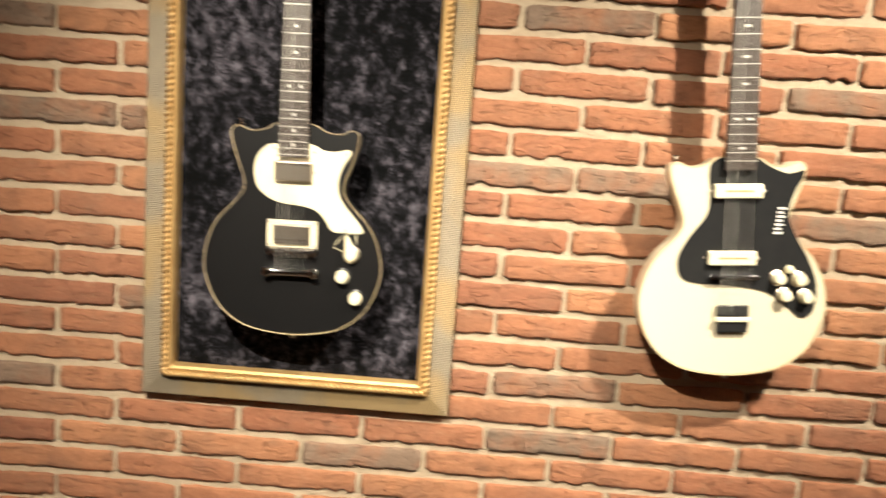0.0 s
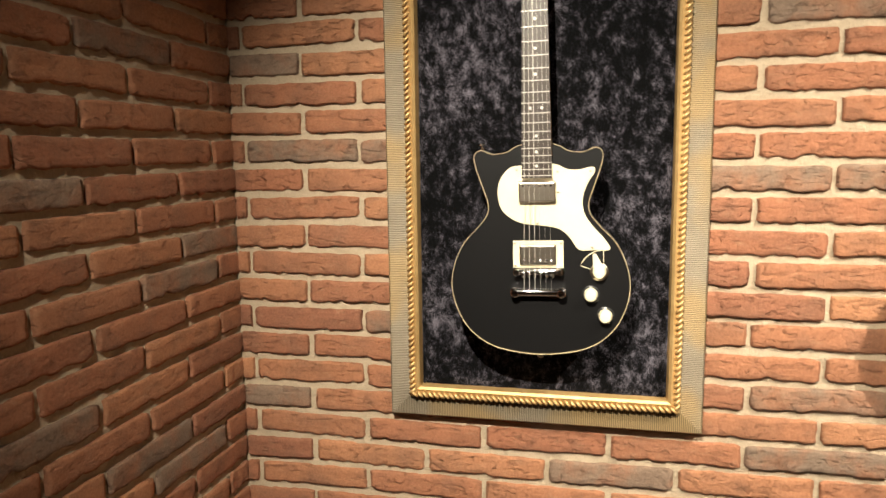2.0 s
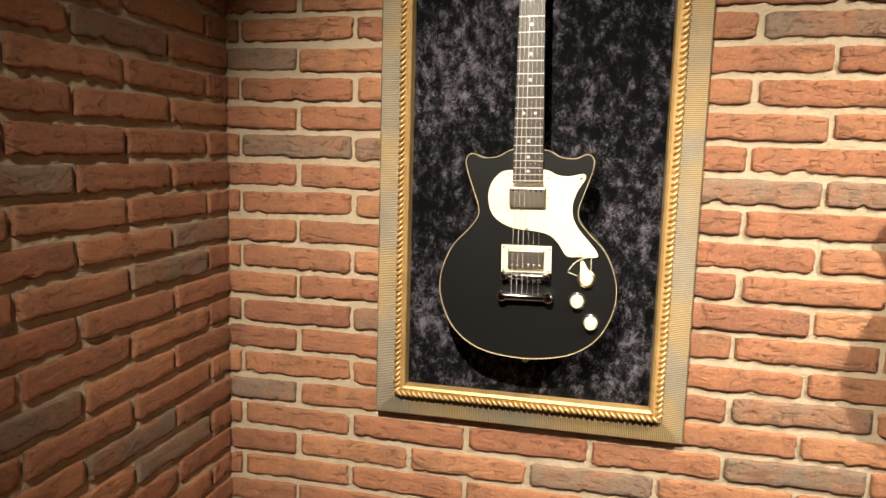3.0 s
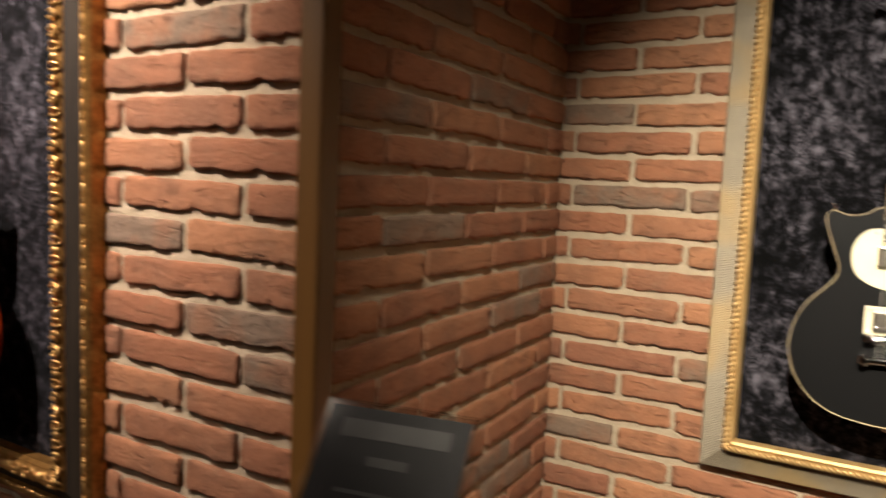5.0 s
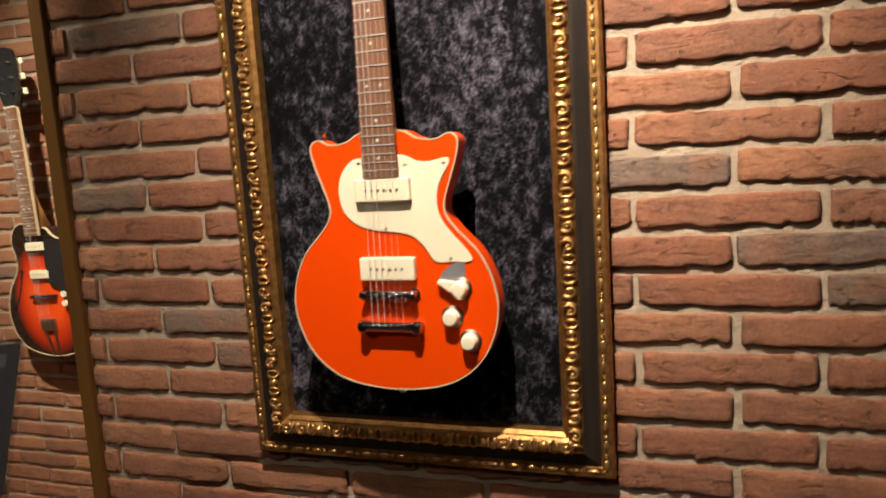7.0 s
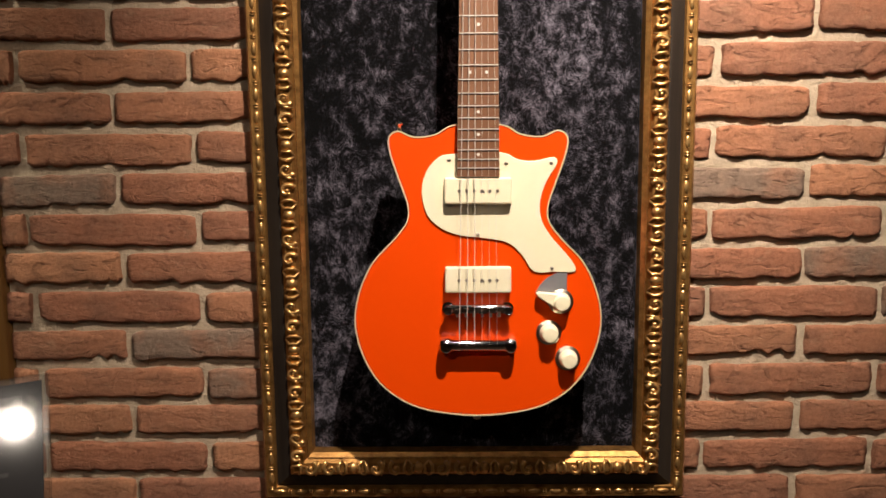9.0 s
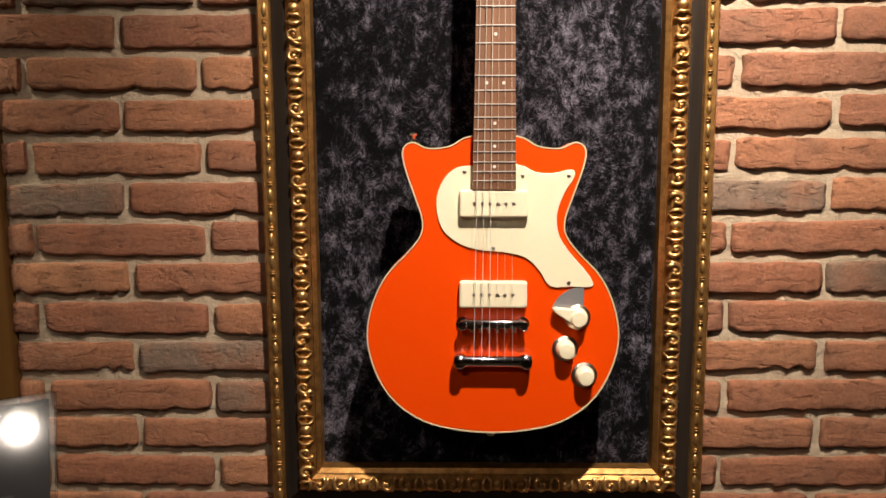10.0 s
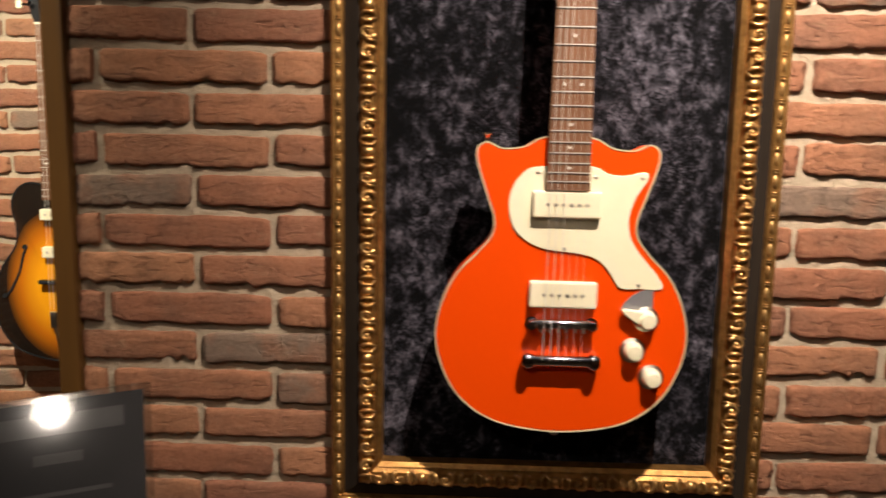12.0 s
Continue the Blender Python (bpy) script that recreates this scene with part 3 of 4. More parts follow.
def solid_guitar(name, label, paint, at, lean, scale, kind, back):
    g = new(name)
    tagged(g, label, "electric guitar", "displayed guitars")
    loop = smooth_loop(SOLID, 4)
    body_parts(g, loop, 0.045, paint, 0.0003 if kind == "black" else 0.0012)
    nut = 0.152 + 0.628
    if kind == "orange":
        neck_parts(g, 0.338, nut, 0.0285, 0.0215, M_ROSEWOOD, 0.0022)
        pickguard(g, GUARD, M_CREAM)
        for x, z in ((-39, 361), (38, 356), (99, 356), (0, 259), (102, 212)):
            screw(g, x / 1000, z / 1000, -0.0025)
        soapbar(g, 0.319), soapbar(g, 0.197)
        switch_lever(g, M_PLATE, radians(160))
        knob(g, 0.099, 0.121), knob(g, 0.126, 0.084)
        bridge_parts(g, 0.156, 0.106)
        head_parts(g, nut, M_ORANGE)
        strings(g, 0.108, -0.021, nut)
    elif kind == "black":
        neck_parts(g, 0.345, nut, 0.0285, 0.0215, M_EBONY, 0.003)
        pickguard(g, GUARD, M_CREAM)
        for x, z in ((-39, 361), (38, 356), (99, 356), (0, 259), (102, 212), (39, 318)):
            screw(g, x / 1000, z / 1000, -0.0025)
        humbucker(g, 0.319, -0.004, False), humbucker(g, 0.199, -0.004, True)
        switch_lever(g, M_BLACKPLASTIC, radians(105))
        knob(g, 0.099, 0.121, base=M_BLACKPLASTIC), knob(g, 0.126, 0.080, base=M_BLACKPLASTIC)
        bridge_parts(g, 0.165, 0.126)
        head_parts(g, nut, M_BLACK)
        strings(g, 0.132, -0.0205, nut)
    else:
        neck_parts(g, 0.385, nut, 0.0275, 0.0215, M_EBONY, 0)
        pickguard(g, BLACKGUARD, M_BLACKPLASTIC)
        for z, x in ((0.347, 0.0), (0.224, -0.006)):
            p = part("pickup", boxed(x - 0.043, x + 0.043, -0.012, -0.001, z - 0.013, z + 0.013, bevel=0.002), M_CREAM, g, "cream bar pickup")
            part("pickup_slot", boxed(x - 0.026, x + 0.026, -0.0124, -0.011, z - 0.0014, z + 0.0014), M_MAPLE, p)
            for s in (-1, 1):
                screw(g, x + s * 0.048, z, -0.0025)
        part("bridge", boxed(-0.046, 0.042, -0.014, -0.003, 0.184, 0.192, bevel=0.002), M_CHROME, g, "chrome bridge bar")
        t1 = part("tailpiece", boxed(-0.029, 0.029, -0.010, 0.0, 0.084, 0.136, bevel=0.003), M_BLACKPLASTIC, g, "black trapeze tailpiece with cream bar")
        part("tailpiece_bar", boxed(-0.033, 0.031, -0.014, -0.008, 0.105, 0.114, bevel=0.002), M_CREAM, t1)
        for x, z in ((80, 186), (118, 184), (93, 154), (132, 151)):
            knob(g, x / 1000, z / 1000, r=0.0125)
        part("switch_tip", lathe(bmesh.new(), [(0.004, 0), (0.008, 0.008), (0.006, 0.016), (0.001, 0.018)], 14, pose(0.098, 0, 0.203, 90)), M_CREAM, g)
        for k in range(7):
            z = 0.268 + 0.0075 * k
            part("script_mark", boxed(0.068 + 0.0012 * k, 0.084 + 0.0009 * k - 0.004 * (k % 2), -0.0031, -0.002, z, z + 0.004), M_PEARL, g)
        head_parts(g, nut, M_WHITE)
        strings(g, 0.120, -0.016, nut)
    strap_pins(g)
    hanger(g, back, nut)
    g.matrix_world = pose(*at, 0, lean, 0) @ Matrix.Scale(scale, 4)
    return g


solid_guitar("electric_guitar", "bright orange electric guitar with cream pickguard in gilt frame", M_ORANGE, (-1.867, 0.347, 1.155), 0.3, 1.0, "orange", 0.10)
solid_guitar("electric_guitar", "black electric guitar with cream pickguard on black velvet", M_BLACK, (-0.393, 1.252, 1.158), -1.0, 0.995, "black", 0.09)
solid_guitar("electric_guitar", "white electric guitar with black pickguard hung on brick", M_WHITE, (0.466, 1.272, 1.141), -4.5, 1.035, "white", 0.09)

# ---- hollow-bodied guitars in the second recess ----
ARCH = [(-28, 432), (-75, 440), (-108, 420), (-122, 380), (-112, 330), (-118, 285), (-150, 240), (-174, 185), (-178, 130), (-160, 70), (-110, 22), (0, 0),
        (110, 22), (160, 70), (178, 130), (174, 185), (150, 240), (122, 290), (118, 335), (128, 380), (110, 400), (75, 385), (45, 402), (28, 420)]


def archtop(label, paint, at, lean, scale, edge):
    g = new("hollow_body_guitar")
    tagged(g, label, "guitar", "displayed guitars")
    loop = smooth_loop([Vector((x / 1000, z / 1000)) for x, z in ARCH], 4)
    mid = Vector((0, 0.19))
    arch = [([mid + (p - mid) * s for p in loop], -0.012 * (1 - s ** 3)) for s in (0.25, 0.5, 0.75, 0.9)]
    part("body", layers(bmesh.new(), [*arch, (loop, 0.0), (loop, 0.05), (inset(loop, 0.008), 0.056)]), paint, g, smooth=False)
    part("binding", ring(bmesh.new(), inset(loop, -0.0008), inset(loop, 0.003), -0.0012, 0.006), edge, g, "edge binding")
    nut = 0.80
    neck_parts(g, 0.40, nut, 0.027, 0.021, M_ROSEWOOD, 0, y=-0.030)
    part("board_binding", boxed(0.0275, 0.030, -0.030, -0.022, 0.40, nut), M_BINDING, g)
    head_parts(g, nut, M_BLACKPLASTIC, y=-0.026)
    for z in (0.365, 0.275):
        p = part("pickup", boxed(-0.038, 0.038, -0.026, -0.008, z - 0.013, z + 0.013, bevel=0.002), M_CREAM, g, "cream pickup")
        for k in range(4):
            part("pole_screw", rod(bmesh.new(), (-0.024 + 0.016 * k, -0.0275, z), (-0.024 + 0.016 * k, -0.025, z), 0.003, n=10), M_NICKEL, p)
    part("bridge", boxed(-0.05, 0.05, -0.030, -0.011, 0.198, 0.208, bevel=0.003), M_BLACKPLASTIC, g, "black wooden bridge")
    t1 = part("tailpiece", boxed(-0.03, 0.03, -0.022, -0.012, 0.09, 0.13, bevel=0.003), M_NICKEL, g, "metal trapeze tailpiece")
    for s in (-1, 1):
        part("tailpiece_rod", rod(bmesh.new(), (s * 0.02, -0.017, 0.095), (s * 0.012, -0.003, 0.003), 0.004), M_NICKEL, t1)
    guard = smooth_loop([(0.034, 0.375), (0.075, 0.382), (0.112, 0.370), (0.105, 0.330), (0.112, 0.27), (0.135, 0.215), (0.120, 0.195), (0.060, 0.235), (0.034, 0.25)], 3)
    part("pickguard", layers(bmesh.new(), [(guard, -0.024), (guard, -0.021)]), M_BLACKPLASTIC, g, "dark pickguard")
    part("control_plate", boxed(0.075, 0.145, -0.0165, -0.004, 0.165, 0.225, bevel=0.003), M_CHROME, g, "chrome control plate")
    for x, z in ((0.09, 0.21), (0.128, 0.21), (0.09, 0.18), (0.128, 0.18)):
        part("knob", rod(bmesh.new(), (x, -0.030, z), (x, -0.014, z), 0.010, n=16), M_CREAM, g)
    # no opening is cut: solid black strips stand for the holes' dark insides
    for s in (-1, 1):
        path = smooth_loop([Vector((s * 0.085, 0.285)), Vector((s * 0.095, 0.262)), Vector((s * 0.105, 0.225)), Vector((s * 0.125, 0.185)), Vector((s * 0.140, 0.165))], 4, False)
        bm = tube(bmesh.new(), [(p.x, -0.0075, p.y) for p in path], 0.0035)
        for p in (path[0], path[-1]):
            rod(bm, (p.x + 0.004 * s, -0.0115, p.y), (p.x + 0.004 * s, 0.0, p.y), 0.006)
        part("f_hole", bm, M_BLACKPLASTIC, g, "black strip for the dark inside of an f-shaped sound hole")
    strings(g, 0.12, -0.030, nut, -0.034, 0.022, 0.016)
    hanger(g, 0.10, nut)
    g.matrix_world = pose(*at, 0, lean, 0) @ Matrix.Scale(scale, 4)


archtop("red sunburst hollow-body guitar hung on the brick wall", M_REDBURST, (-3.56, 1.26, 0.885), -2.0, 1.10, M_BINDING)
archtop("amber sunburst hollow-body guitar hung on the brick wall", M_AMBERBURST, (-3.085, 1.26, 0.950), 0.0, 1.12, M_BLACKPLASTIC)


# ---- picture frames ----
def mitred(x0, x1, z0, z1, prof):
    """Four mitred rails; prof: (distance in from the outer edge, y). Gives four bmeshes with a lengthwise UV."""
    rails = []
    cor = [(x0, z0, 1, 1), (x1, z0, -1, 1), (x1, z1, -1, -1), (x0, z1, 1, -1)]
    for i in range(4):
        bm = bmesh.new()
        uv = bm.loops.layers.uv.new("UVMap")
        a, c2 = cor[i], cor[(i + 1) % 4]
        ra = [bm.verts.new((a[0] + a[2] * u, y, a[1] + a[3] * u)) for u, y in prof]
        rb = [bm.verts.new((c2[0] + c2[2] * u, y, c2[1] + c2[3] * u)) for u, y in prof]
        length = math.hypot(c2[0] - a[0], c2[1] - a[1])
        for k in range(len(prof) - 1):
            f = bm.faces.new((ra[k], rb[k], rb[k + 1], ra[k + 1]))
            for lp, c3 in zip(f.loops, ((prof[k][0], prof[k]), (length - prof[k][0], prof[k]), (length - prof[k + 1][0], prof[k + 1]), (prof[k + 1][0], prof[k + 1]))):
                lp[uv].uv = (c3[0], c3[1][0])
        bm.faces.new(ra), bm.faces.new(rb)
        rails.append(bm)
    return rails


def run_along(x0, x1, z0, z1, u, step):
    """Places along a rectangle at u inside its edge, with the direction of each side."""
    out = []
    x0, x1, z0, z1 = x0 + u, x1 - u, z0 + u, z1 - u
    for a, c2 in (((x0, z0), (x1, z0)), ((x1, z0), (x1, z1)), ((x1, z1), (x0, z1)), ((x0, z1), (x0, z0))):
        d = Vector((c2[0] - a[0], 0, c2[1] - a[1]))
        n = max(1, round(d.length / step))
        side = []
        for i in range(n):
            p = Vector((a[0], 0, a[1])) + d * ((i + 0.5) / n)
            side.append((p, d.normalized()))
        out.append(side)
    return out


def place_motif(bm, verts, faces, p, d, y, size):
    e1, e2, e3 = d, Vector((0, -1, 0)).cross(d) * -1, Vector((0, -1, 0))
    vs = [bm.verts.new(Vector((p.x, y, p.z)) + (e1 * v[0] + e2 * v[1] + e3 * v[2]) * size) for v in verts]
    for f in faces:
        bm.faces.new([vs[i] for i in f])


def motif(build):
    bm = bmesh.new()
    build(bm)
    bm.verts.index_update()
    verts = [v.co.copy() for v in bm.verts]
    faces = [[v.index for v in f.verts] for f in bm.faces]
    bm.free()
    return verts, faces


def scroll(bm):
    """A C-scroll with an acanthus leaf and a bead, one unit long along x."""
    pts = []
    for i in range(11):
        a = math.radians(-60 + 30 * i)
        r = 0.30 - 0.019 * i
        pts.append((0.06 + r * math.cos(a), r * math.sin(a) * 1.15, 0.10 + 0.012 * i))
    tube(bm, pts, 0.088, 5, lambda t: 1.15 - 0.45 * t)
    tube(bm, [(-0.48, -0.30, 0.04), (-0.36, -0.12, 0.14), (-0.34, 0.12, 0.16), (-0.46, 0.32, 0.05)], 0.085, 5, lambda t: 0.5 + 2.2 * t * (1 - t))
    tube(bm, [(0.44, -0.34, 0.04), (0.40, -0.05, 0.15), (0.28, 0.36, 0.06)], 0.07, 5, lambda t: 0.6 + 1.8 * t * (1 - t))
    bmesh.ops.create_icosphere(bm, subdivisions=1, radius=0.13, matrix=Matrix.Translation((0.06, 0.0, 0.13)))


def curl(bm):
    """A scroll that rolls the other way round a pointed leaf."""
    pts = []
    for i in range(11):
        a = math.radians(240 - 30 * i)
        r = 0.29 - 0.018 * i
        pts.append((-0.04 + r * math.cos(a), r * math.sin(a) * 1.15, 0.10 + 0.012 * i))
    tube(bm, pts, 0.092, 5, lambda t: 1.15 - 0.45 * t)
    tube(bm, [(0.46, -0.36, 0.03), (0.34, -0.10, 0.16), (0.36, 0.14, 0.16), (0.48, 0.34, 0.04)], 0.08, 5, lambda t: 0.5 + 2.0 * t * (1 - t))
    bmesh.ops.create_icosphere(bm, subdivisions=1, radius=0.12, matrix=Matrix.Translation((-0.04, 0.02, 0.13)))


def lozenge(bm):
    """A four-sided boss between two small leaves."""
    bmesh.ops.create_icosphere(bm, subdivisions=1, radius=0.26, matrix=Matrix.Translation((0, 0, 0.05)) @ Matrix.Diagonal((1.0, 1.1, 0.8, 1)))
    for s in (-1, 1):
        tube(bm, [(s * 0.46, -0.34, 0.04), (s * 0.26, -0.16, 0.15), (s * 0.30, 0.0, 0.17), (s * 0.26, 0.16, 0.15), (s * 0.46, 0.34, 0.04)], 0.075, 5, lambda t: 0.5 + 2.0 * t * (1 - t))


def bead_and_reel(bm):
    """A long bead followed by two thin discs."""
    bmesh.ops.create_icosphere(bm, subdivisions=2, radius=0.5, matrix=Matrix.Translation((-0.14, 0, 0)) @ Matrix.Diagonal((0.62, 0.24, 0.20, 1)))
    for x in (0.29, 0.40):
        bmesh.ops.create_icosphere(bm, subdivisions=1, radius=0.5, matrix=Matrix.Translation((x, 0, 0)) @ Matrix.Diagonal((0.075, 0.27, 0.22, 1)))


def twist(bm):
    """One strand of a twisted rope."""
    tube(bm, [(-0.62, -0.62, -0.05), (-0.38, -0.36, 0.36), (0.0, 0.0, 0.52), (0.38, 0.36, 0.36), (0.62, 0.62, -0.05)], 0.36, 6, lambda t: 0.75 + 1.0 * t * (1 - t))


def string_of(name, shape, spots, y, size, mat, parent, label=""):
    shapes = [motif(one) for one in (shape if isinstance(shape, tuple) else (shape,))]
    for side in spots:
        bm = bmesh.new()
        for i, (p, d) in enumerate(side):
            place_motif(bm, *shapes[i % len(shapes)], p, d, y, size)
        tagged(part(name, bm, mat, parent, label, smooth=True), kind="stuff")


def velvet_panel(parent, x0, x1, z0, z1, y0, y1):
    bm = bmesh.new()
    n, k = 40, 90
    grid = [[bm.verts.new((x0 + (x1 - x0) * i / n, y0 + 0.0015 * noise.noise(Vector((i * 0.35, j * 0.3, 3))), z0 + (z1 - z0) * j / k)) for i in range(n + 1)] for j in range(k + 1)]
    for j in range(k):
        for i in range(n):
            bm.faces.new((grid[j][i], grid[j][i + 1], grid[j + 1][i + 1], grid[j + 1][i]))
    part("velvet", bm, M_VELVET, parent, "black crushed velvet backing", smooth=True)
    part("backing_board", boxed(x0, x1, y0 + 0.004, y1, z0, z1), M_DARKWOOD, parent)


def ornate_frame(x0, x1, z0, z1, wall):
    f = tagged(new("picture_frame"), "ornate gilt and black wooden frame lined with crushed velvet", "picture frame", "framed displays")
    for bm in mitred(x0, x1, z0, z1, [(0, wall), (0, wall - 0.028), (0.004, wall - 0.034), (0.019, wall - 0.034), (0.021, wall - 0.030)]):
        part("outer_rail", bm, M_GOLD, f, "gilt outer rail")
    for bm in mitred(x0, x1, z0, z1, [(0.021, wall - 0.002), (0.021, wall - 0.030), (0.030, wall - 0.036), (0.042, wall - 0.043), (0.046, wall - 0.044)]):
        part("dark_band", bm, M_DARKWOOD, f, "black-brown scooped band")
    for bm in mitred(x0, x1, z0, z1, [(0.046, wall - 0.002), (0.046, wall - 0.046), (0.052, wall - 0.052), (0.066, wall - 0.050), (0.072, wall - 0.043), (0.0735, wall - 0.046), (0.080, wall - 0.041), (0.081, wall - 0.015)]):
        part("inner_rail", bm, M_GOLD, f, "gilt inner rail")
    string_of("bead_moulding", bead_and_reel, run_along(x0, x1, z0, z1, 0.0125, 0.033), wall - 0.034, 0.033, M_GOLD_BRIGHT, f, "row of gilt beads")
    string_of("scroll_moulding", (scroll, curl, lozenge), run_along(x0, x1, z0, z1, 0.059, 0.034), wall - 0.049, 0.035, M_GOLD_BRIGHT, f, "carved gilt leaf scrolls")
    velvet_panel(f, x0 + 0.078, x1 - 0.078, z0 + 0.078, z1 - 0.078, wall - 0.022, wall - 0.003)
    return f


def rope_frame(x0, x1, z0, z1, wall):
    f = tagged(new("picture_frame"), "silver-gold ribbed frame with gilt rope edge and velvet", "picture frame", "framed displays")
    for bm in mitred(x0, x1, z0, z1, [(0, wall), (0, wall - 0.022), (0.003, wall - 0.025), (0.046, wall - 0.022), (0.046, wall - 0.002)]):
        part("ribbed_band", bm, M_LEAF, f, "ribbed silver-gold band")
    for bm in mitred(x0, x1, z0, z1, [(0.046, wall - 0.002), (0.046, wall - 0.034), (0.058, wall - 0.037), (0.064, wall - 0.040), (0.069, wall - 0.036), (0.072, wall - 0.012)]):
        part("inner_rail", bm, M_ROPE, f, "gilt inner rail")
    string_of("rope_moulding", twist, run_along(x0, x1, z0, z1, 0.052, 0.0118), wall - 0.036, 0.0092, M_ROPE, f, "gilt twisted rope moulding")
    velvet_panel(f, x0 + 0.068, x1 - 0.068, z0 + 0.068, z1 - 0.068, wall - 0.016, wall - 0.003)
    return f


ornate_frame(-2.202, -1.540, 0.985, 2.30, PIER_Y + 0.004)
rope_frame(-0.728, -0.074, 0.979, 2.30, BACK_Y + 0.004)


# ---- caption stands ----
def caption_stand(top_right, yaw, tilt, w=0.155, h=0.215, roll=0):
    """Tilted clear holder on a post; the top right corner is given."""
    s = tagged(new("caption_stand"), "clear acrylic caption holder with dark printed card on post", "sign stand", "caption stands")
    m = Matrix.Translation(top_right) @ pose(0, 0, 0, -tilt, 0, yaw) @ pose(0, 0, 0, 0, roll, 0) @ Matrix.Translation((-w / 2, 0, -h / 2))
    s.matrix_world = m
    part("card", boxed(-w / 2 + 0.006, w / 2 - 0.006, 0.0, 0.0012, -h / 2 + 0.003, h / 2 - 0.006), M_SHEET, s, "dark grey printed card")
    glass = part("acrylic_sheet", boxed(-w / 2, w / 2, -0.0035, -0.0012, -h / 2, h / 2, bevel=0.0006, seg=1), M_GLASS, s, "clear acrylic sheet")
    part("acrylic_back", boxed(-w / 2, w / 2, 0.0022, 0.0045, -h / 2, h / 2, bevel=0.0006, seg=1), M_GLASS, s)
    rows = [(0.078, 0.060, 0.020), (0.045, 0.022, 0.010), (0.012, 0.048, 0.004), (-0.022, 0.056, 0.0025), (-0.032, 0.056, 0.0025), (-0.042, 0.052, 0.0025), (-0.052, 0.056, 0.0025), (-0.062, 0.030, 0.0025)]
    for z, half, t in rows:
        part("print_line", boxed(-half, half, -0.0006, 0.0004, z - t / 2, z + t / 2), M_TEXT, s)
    inv = m.inverted()
    foot = m @ Vector((0, 0.012, -h / 2 + 0.03))
    part("post", rod(bmesh.new(), inv @ Vector((foot.x, foot.y, 0.012)), Vector((0, 0.012, -h / 2 + 0.03)), 0.009), M_LAMPBODY, s)
    part("clamp", boxed(-0.02, 0.02, 0.0045, 0.016, -h / 2 + 0.01, -h / 2 + 0.05, bevel=0.002), M_LAMPBODY, s)
    part("base_plate", lathe(bmesh.new(), [(0.13, 0), (0.13, 0.008), (0.12, 0.012), (0.01, 0.013)], 32, inv @ Matrix.Translation((foot.x, foot.y, 0))), M_LAMPBODY, s)
    for o in s.children:
        if o.name.startswith("acrylic"):
            o.visible_shadow = False
    return s


caption_stand((-0.795, 0.368, 1.335), 11, 42, 0.170)
caption_stand((-2.320, 0.080, 1.302), 13, 30, 0.170, roll=-6)


# ---- bricks ----
BH = 0.0475


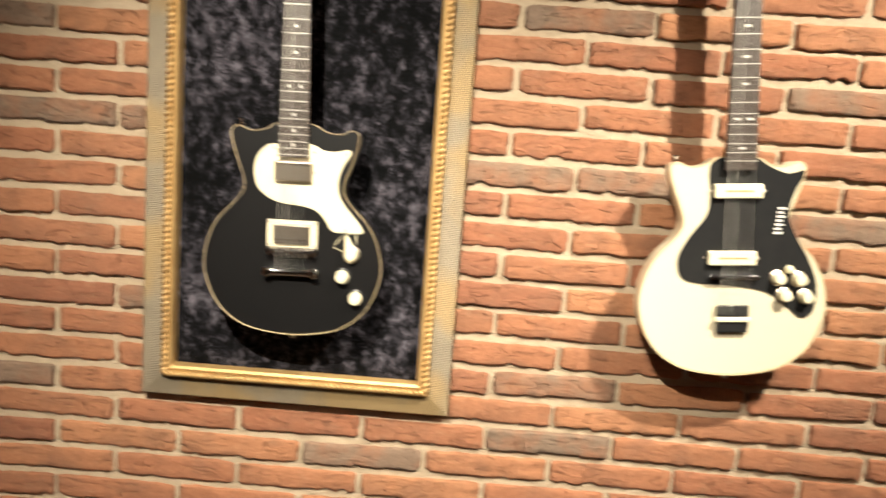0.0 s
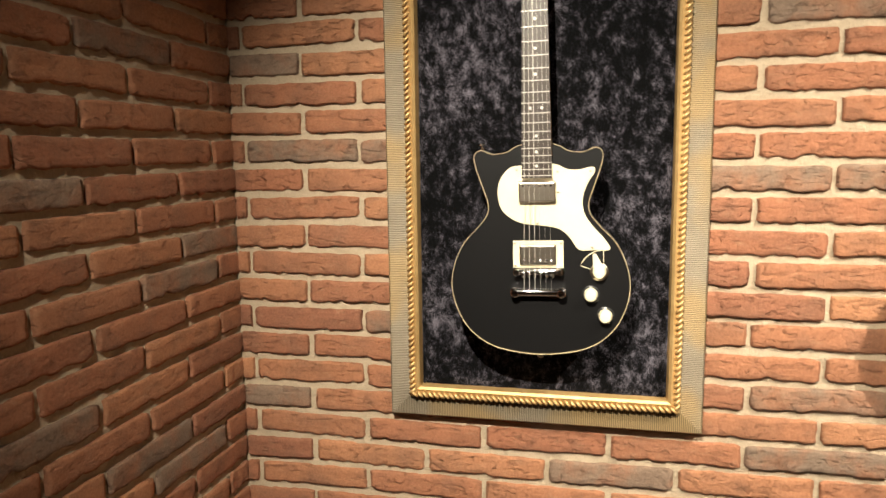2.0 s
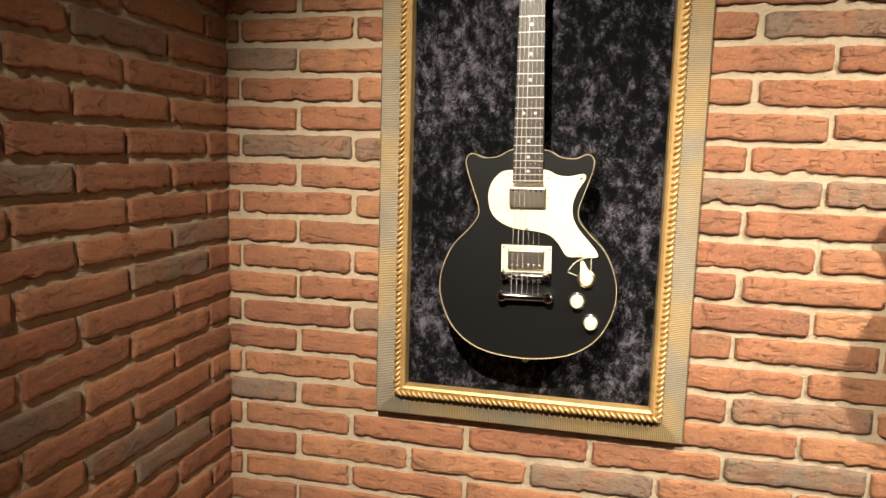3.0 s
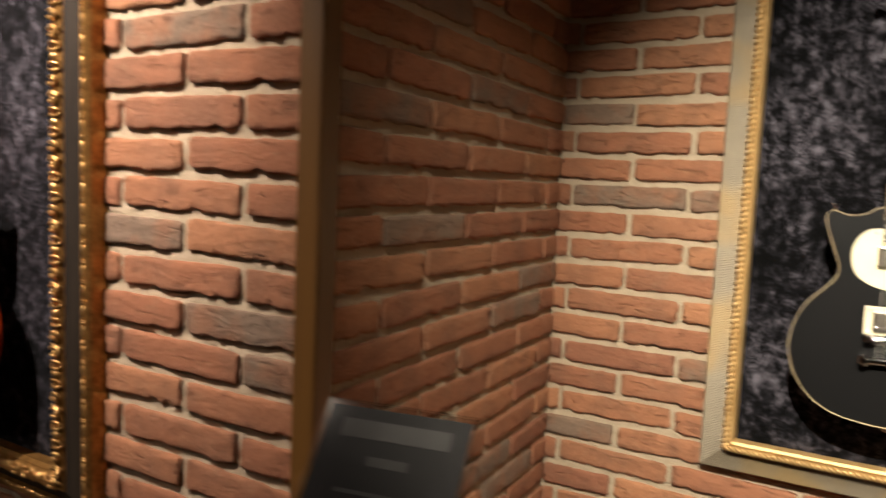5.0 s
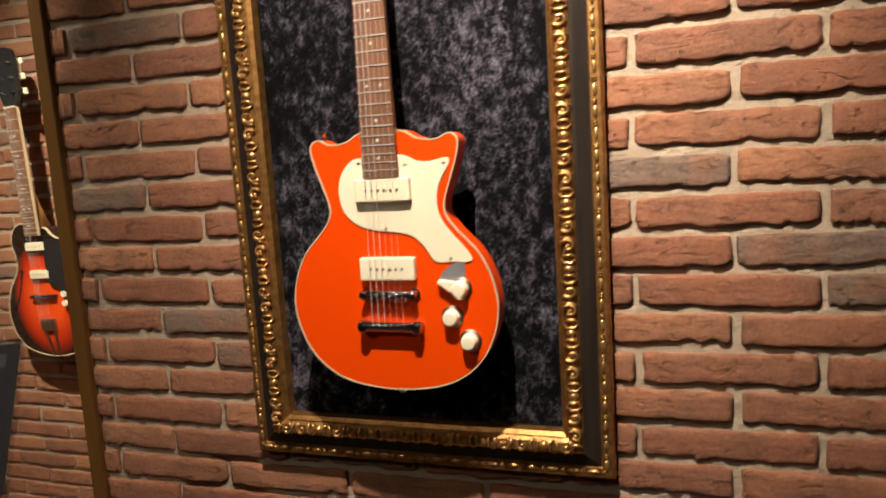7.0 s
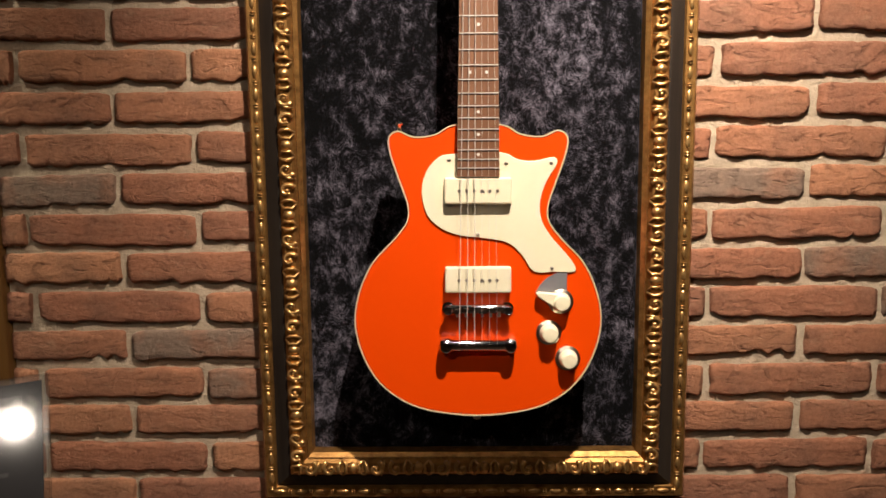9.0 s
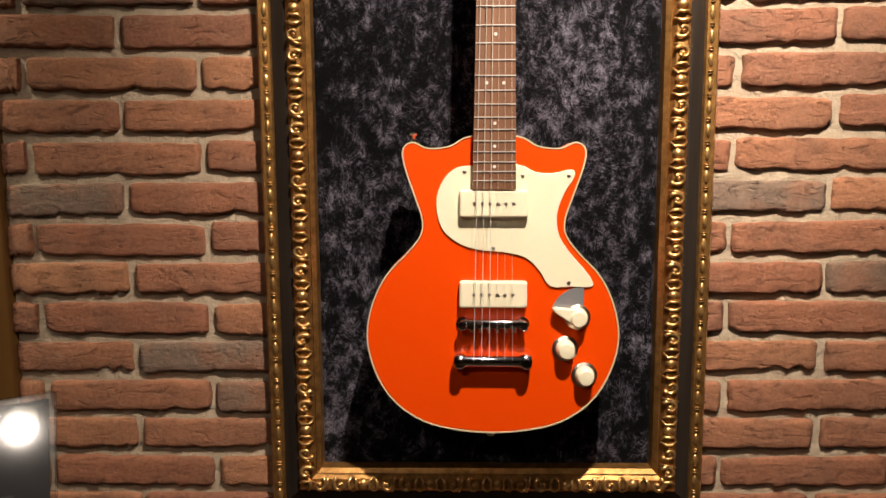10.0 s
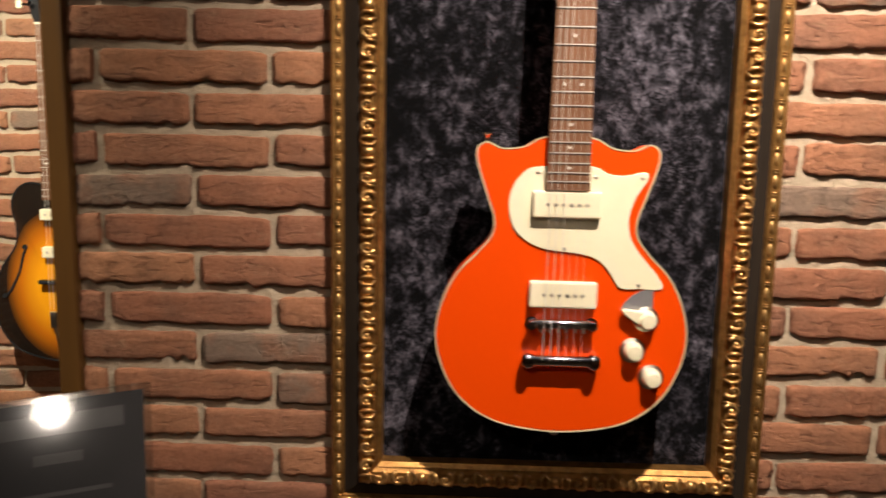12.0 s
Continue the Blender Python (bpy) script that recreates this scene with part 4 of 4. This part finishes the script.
def brick_mesh(seed, mat):
    """A hand-moulded brick face, one unit long, with ragged edges, rounded ends, creases and a worn arris."""
    rng = random.Random(seed)
    nx, nz, metric = 26, 6, 0.25
    at3 = lambda x, z, f: noise.noise(Vector((x * metric * f + seed * 7.31, z * f, seed * 3.7)))
    rise = rng.uniform(-0.0022, 0.0022)
    bites = [(rng.uniform(-0.45, 0.45), rng.uniform(0.02, 0.06), rng.uniform(0.002, 0.0055)) for _ in range(rng.choice((1, 2, 3, 3)))]
    end_l, end_r = rng.uniform(0.15, 0.9), rng.uniform(0.15, 0.9)
    verts, faces = [], []
    for j in range(nz + 1):
        v = (-1.0, -0.80, -0.4, 0.0, 0.4, 0.82, 1.0)[j]
        for i in range(nx + 1):
            u = -1 + 2 * i / nx
            u = math.copysign(1 - (1 - abs(u)) ** 1.15, u)
            x = u * 0.5
            low = -BH / 2 + 0.0040 * at3(x, 0.3, 34) + 0.0032 * at3(x, 1.3, 110) + 0.0012
            for bx, bw, bd in bites:
                low += bd * max(0, 1 - ((x - bx) / bw) ** 2)
            high = BH / 2 + 0.0022 * at3(x, 2.3, 30) + 0.0016 * at3(x, 4.3, 95)
            near = max(0.0, (abs(x) - 0.455) / 0.045)
            pull = (end_l if x < 0 else end_r) * 0.008 * near ** 2
            low, high = low + pull, high - pull * 0.7
            z = (low + high) / 2 + (high - low) / 2 * v + rise * x * 2
            x += 0.010 * at3(0.0 if x < 0 else 9.0, z, 60) * near
            worn = max(abs(v) - 0.78, 0) / 0.22
            y = 0.0014 * at3(x, z, 28) + 0.0018 * at3(x, z * 2.2, 75)
            y += 0.0016 * worn ** 2 + 0.0016 * near ** 2 + (0.0016 * max(0.0, at3(x, z, 120)) * worn if v < 0 else 0)
            verts.append((x, y, z))
    at = lambda i, j: j * (nx + 1) + i
    for j in range(nz):
        for i in range(nx):
            faces.append((at(i, j), at(i + 1, j), at(i + 1, j + 1), at(i, j + 1)))
    rim = [at(i, 0) for i in range(nx + 1)] + [at(nx, j) for j in range(1, nz)] + [at(i, nz) for i in range(nx, -1, -1)] + [at(0, j) for j in range(nz - 1, 0, -1)]
    start = len(verts)
    for k in rim:
        x, y, z = verts[k]
        verts.append((x * 1.006, y + 0.0025, z * 1.035))
    for k in rim:
        x, y, z = verts[k]
        verts.append((x * 1.004, 0.02, z * 1.02))
    n = len(rim)
    for k in range(n):
        q = (k + 1) % n
        faces.append((rim[q], rim[k], start + k, start + q))
    for k in range(n):
        q = (k + 1) % n
        faces.append((start + q, start + k, start + n + k, start + n + q))
    me = bpy.data.meshes.new("brick")
    me.from_pydata(verts, [], faces)
    me.materials.append(mat)
    for i, p in enumerate(me.polygons):
        p.use_smooth = i < nx * nz + n
    me.update()
    return me


RED = [brick_mesh(i, M_BRICK) for i in range(26)]
GREY = [brick_mesh(50 + i, M_GREY) for i in range(9)]


def lay_bricks(wall, face, side, s0, s1, z_mid, pitch, length, joint_even, joint_odd, grey, z_near, seed):
    """Running bond; face: the plane of the brick faces, side: the wall's turn; s0..s1 along the wall.
    grey: (course, place) of the grey bricks. Courses outside z_near are joined into one mesh."""
    rng = random.Random(seed)
    far = []
    k0, k1 = math.ceil((0.03 - z_mid) / pitch), math.floor((H - 0.03 - z_mid) / pitch)
    for k in range(k0, k1 + 1):
        z = z_mid + k * pitch
        joint = joint_odd if k % 2 else joint_even
        s = joint + math.floor((s0 - joint) / length) * length
        while s < s1 - 0.01:
            a, c2 = max(s + 0.0060, s0), min(s + length - 0.0060, s1)
            wob = rng.uniform(-0.003, 0.003)
            if a > s0:
                a += wob
            if c2 - a > 0.012:
                dark = any(kk == k and s < p < s + length for kk, p in grey) or (not z_near[0] < z < z_near[1] and rng.random() < 0.12)
                me = rng.choice(GREY if dark else RED)
                mid = (a + c2) / 2
                place = (mid, face + rng.uniform(-0.002, 0.0015), z + rng.uniform(-0.0015, 0.0015)) if side == 0 else (face - rng.uniform(-0.002, 0.0015), mid, z + rng.uniform(-0.0015, 0.0015))
                m = pose(*place, 0, rng.uniform(-0.5, 0.5), side) @ Matrix.Diagonal((c2 - a, 1, 1, 1))
                if z_near[0] < z < z_near[1]:
                    ob = new("brick", me)
                    ob.parent = wall
                    ob.matrix_local = m
                else:
                    far.append((me, m))
            s += length
    verts, faces, mats = [], [], []
    for me, m in far:
        o = len(verts)
        verts += [m @ v.co for v in me.vertices]
        faces += [[o + i for i in p.vertices] for p in me.polygons]
        mats += [0 if me.materials[0] == M_BRICK else 1] * len(me.polygons)
    if far:
        me = bpy.data.meshes.new("brick_courses")
        me.from_pydata(verts, [], faces)
        me.materials.append(M_BRICK), me.materials.append(M_GREY)
        me.polygons.foreach_set("material_index", mats)
        ob = new("brick_courses", me)
        ob.parent = wall
        tagged(ob, kind="stuff")


def mortar_bed(wall, face, side, s0, s1, z0, z1, seed):
    """Hand-pointed mortar: an uneven sheet between the bricks, in places level with their edges."""
    step = 0.0075
    n, k = int((s1 - s0) / step), int((z1 - z0) / step)
    verts, faces = [], []
    for j in range(k + 1):
        z = z0 + (z1 - z0) * j / k
        for i in range(n + 1):
            s = s0 + (s1 - s0) * i / n
            h = 0.0026 * noise.noise(Vector((s * 14, z * 14, seed))) + 0.0030 * noise.noise(Vector((s * 48, z * 60, seed + 5)))
            d = max(0.0012, MORTAR - 0.0022 + h)
            verts.append((s, face + d, z) if side == 0 else (face - d, s, z))
    for j in range(k):
        for i in range(n):
            a = j * (n + 1) + i
            faces.append((a, a + 1, a + n + 2, a + n + 1))
    me = bpy.data.meshes.new("mortar_bed")
    me.from_pydata(verts, [], faces)
    me.materials.append(M_MORTAR)
    for p in me.polygons:
        p.use_smooth = True
    ob = new("mortar_bed", me)
    ob.parent = wall


mortar_bed(wall_pier, PIER_Y, 0, L2 + 0.02, R1 - 0.02, 0.70, 2.20, 1)
mortar_bed(wall_back, BACK_Y, 0, R1 - 0.006, R2 - 0.004, 0.70, 2.20, 2)
mortar_bed(wall_side, R1, 90, PIER_Y + 0.034, BACK_Y + 0.006, 0.70, 2.20, 3)
mortar_bed(wall_far, BACK_Y, 0, L1, L2, 0.50, 2.20, 4)
lay_bricks(wall_pier, PIER_Y, 0, -2.606, -1.128, 1.475, 0.0619, 0.2655, -2.418, -2.298,
           [(0, -2.50), (0, -1.45), (-4, -2.3), (-5, -2.2), (-2, -1.25), (-3, -1.18), (5, -1.35), (5, -2.4), (-8, -2.0)], (0.70, 2.15), 1)
lay_bricks(wall_back, BACK_Y, 0, R1 - 0.001, R2, 1.620, 0.0628, 0.2685, -0.925, -0.795,
           [(2, -1.0), (-1, -0.9), (-1, -0.7), (-7, -0.7), (-10, -1.0), (3, 0.1), (-2, 0.0), (-2, 0.3), (-9, 0.1), (-12, -0.25), (-11, 0.1), (1, 0.6), (-3, 0.65)], (0.62, 2.15), 2)
lay_bricks(wall_side, R1, 90, PIER_Y + 0.034, BACK_Y + 0.006, 1.620, 0.0628, 0.2655, 0.625, 0.755,
           [(-2, 0.75), (1, 0.6), (-4, 1.25), (-5, 1.15), (-8, 0.75), (2, 1.05), (-10, 1.0), (4, 0.75), (-12, 0.8), (-11, 1.2)], (0.55, 2.15), 3)
lay_bricks(wall_far, BACK_Y, 0, L1 + 0.004, L2, 1.610, 0.0625, 0.2660, -3.285, -3.150,
           [(0, -3.2), (-2, -3.6), (4, -3.5), (-7, -3.7), (-12, -3.4), (1, -3.9)], (0.40, 2.15), 4)
lay_bricks(wall_far_side, L1, 90, PIER_Y + 0.034, BACK_Y, 1.610, 0.0625, 0.2660, 0.625, 0.755,
           [(-3, 1.2), (2, 0.9), (-8, 1.1), (0, 0.7), (-12, 1.1)], (0.40, 2.15), 5)
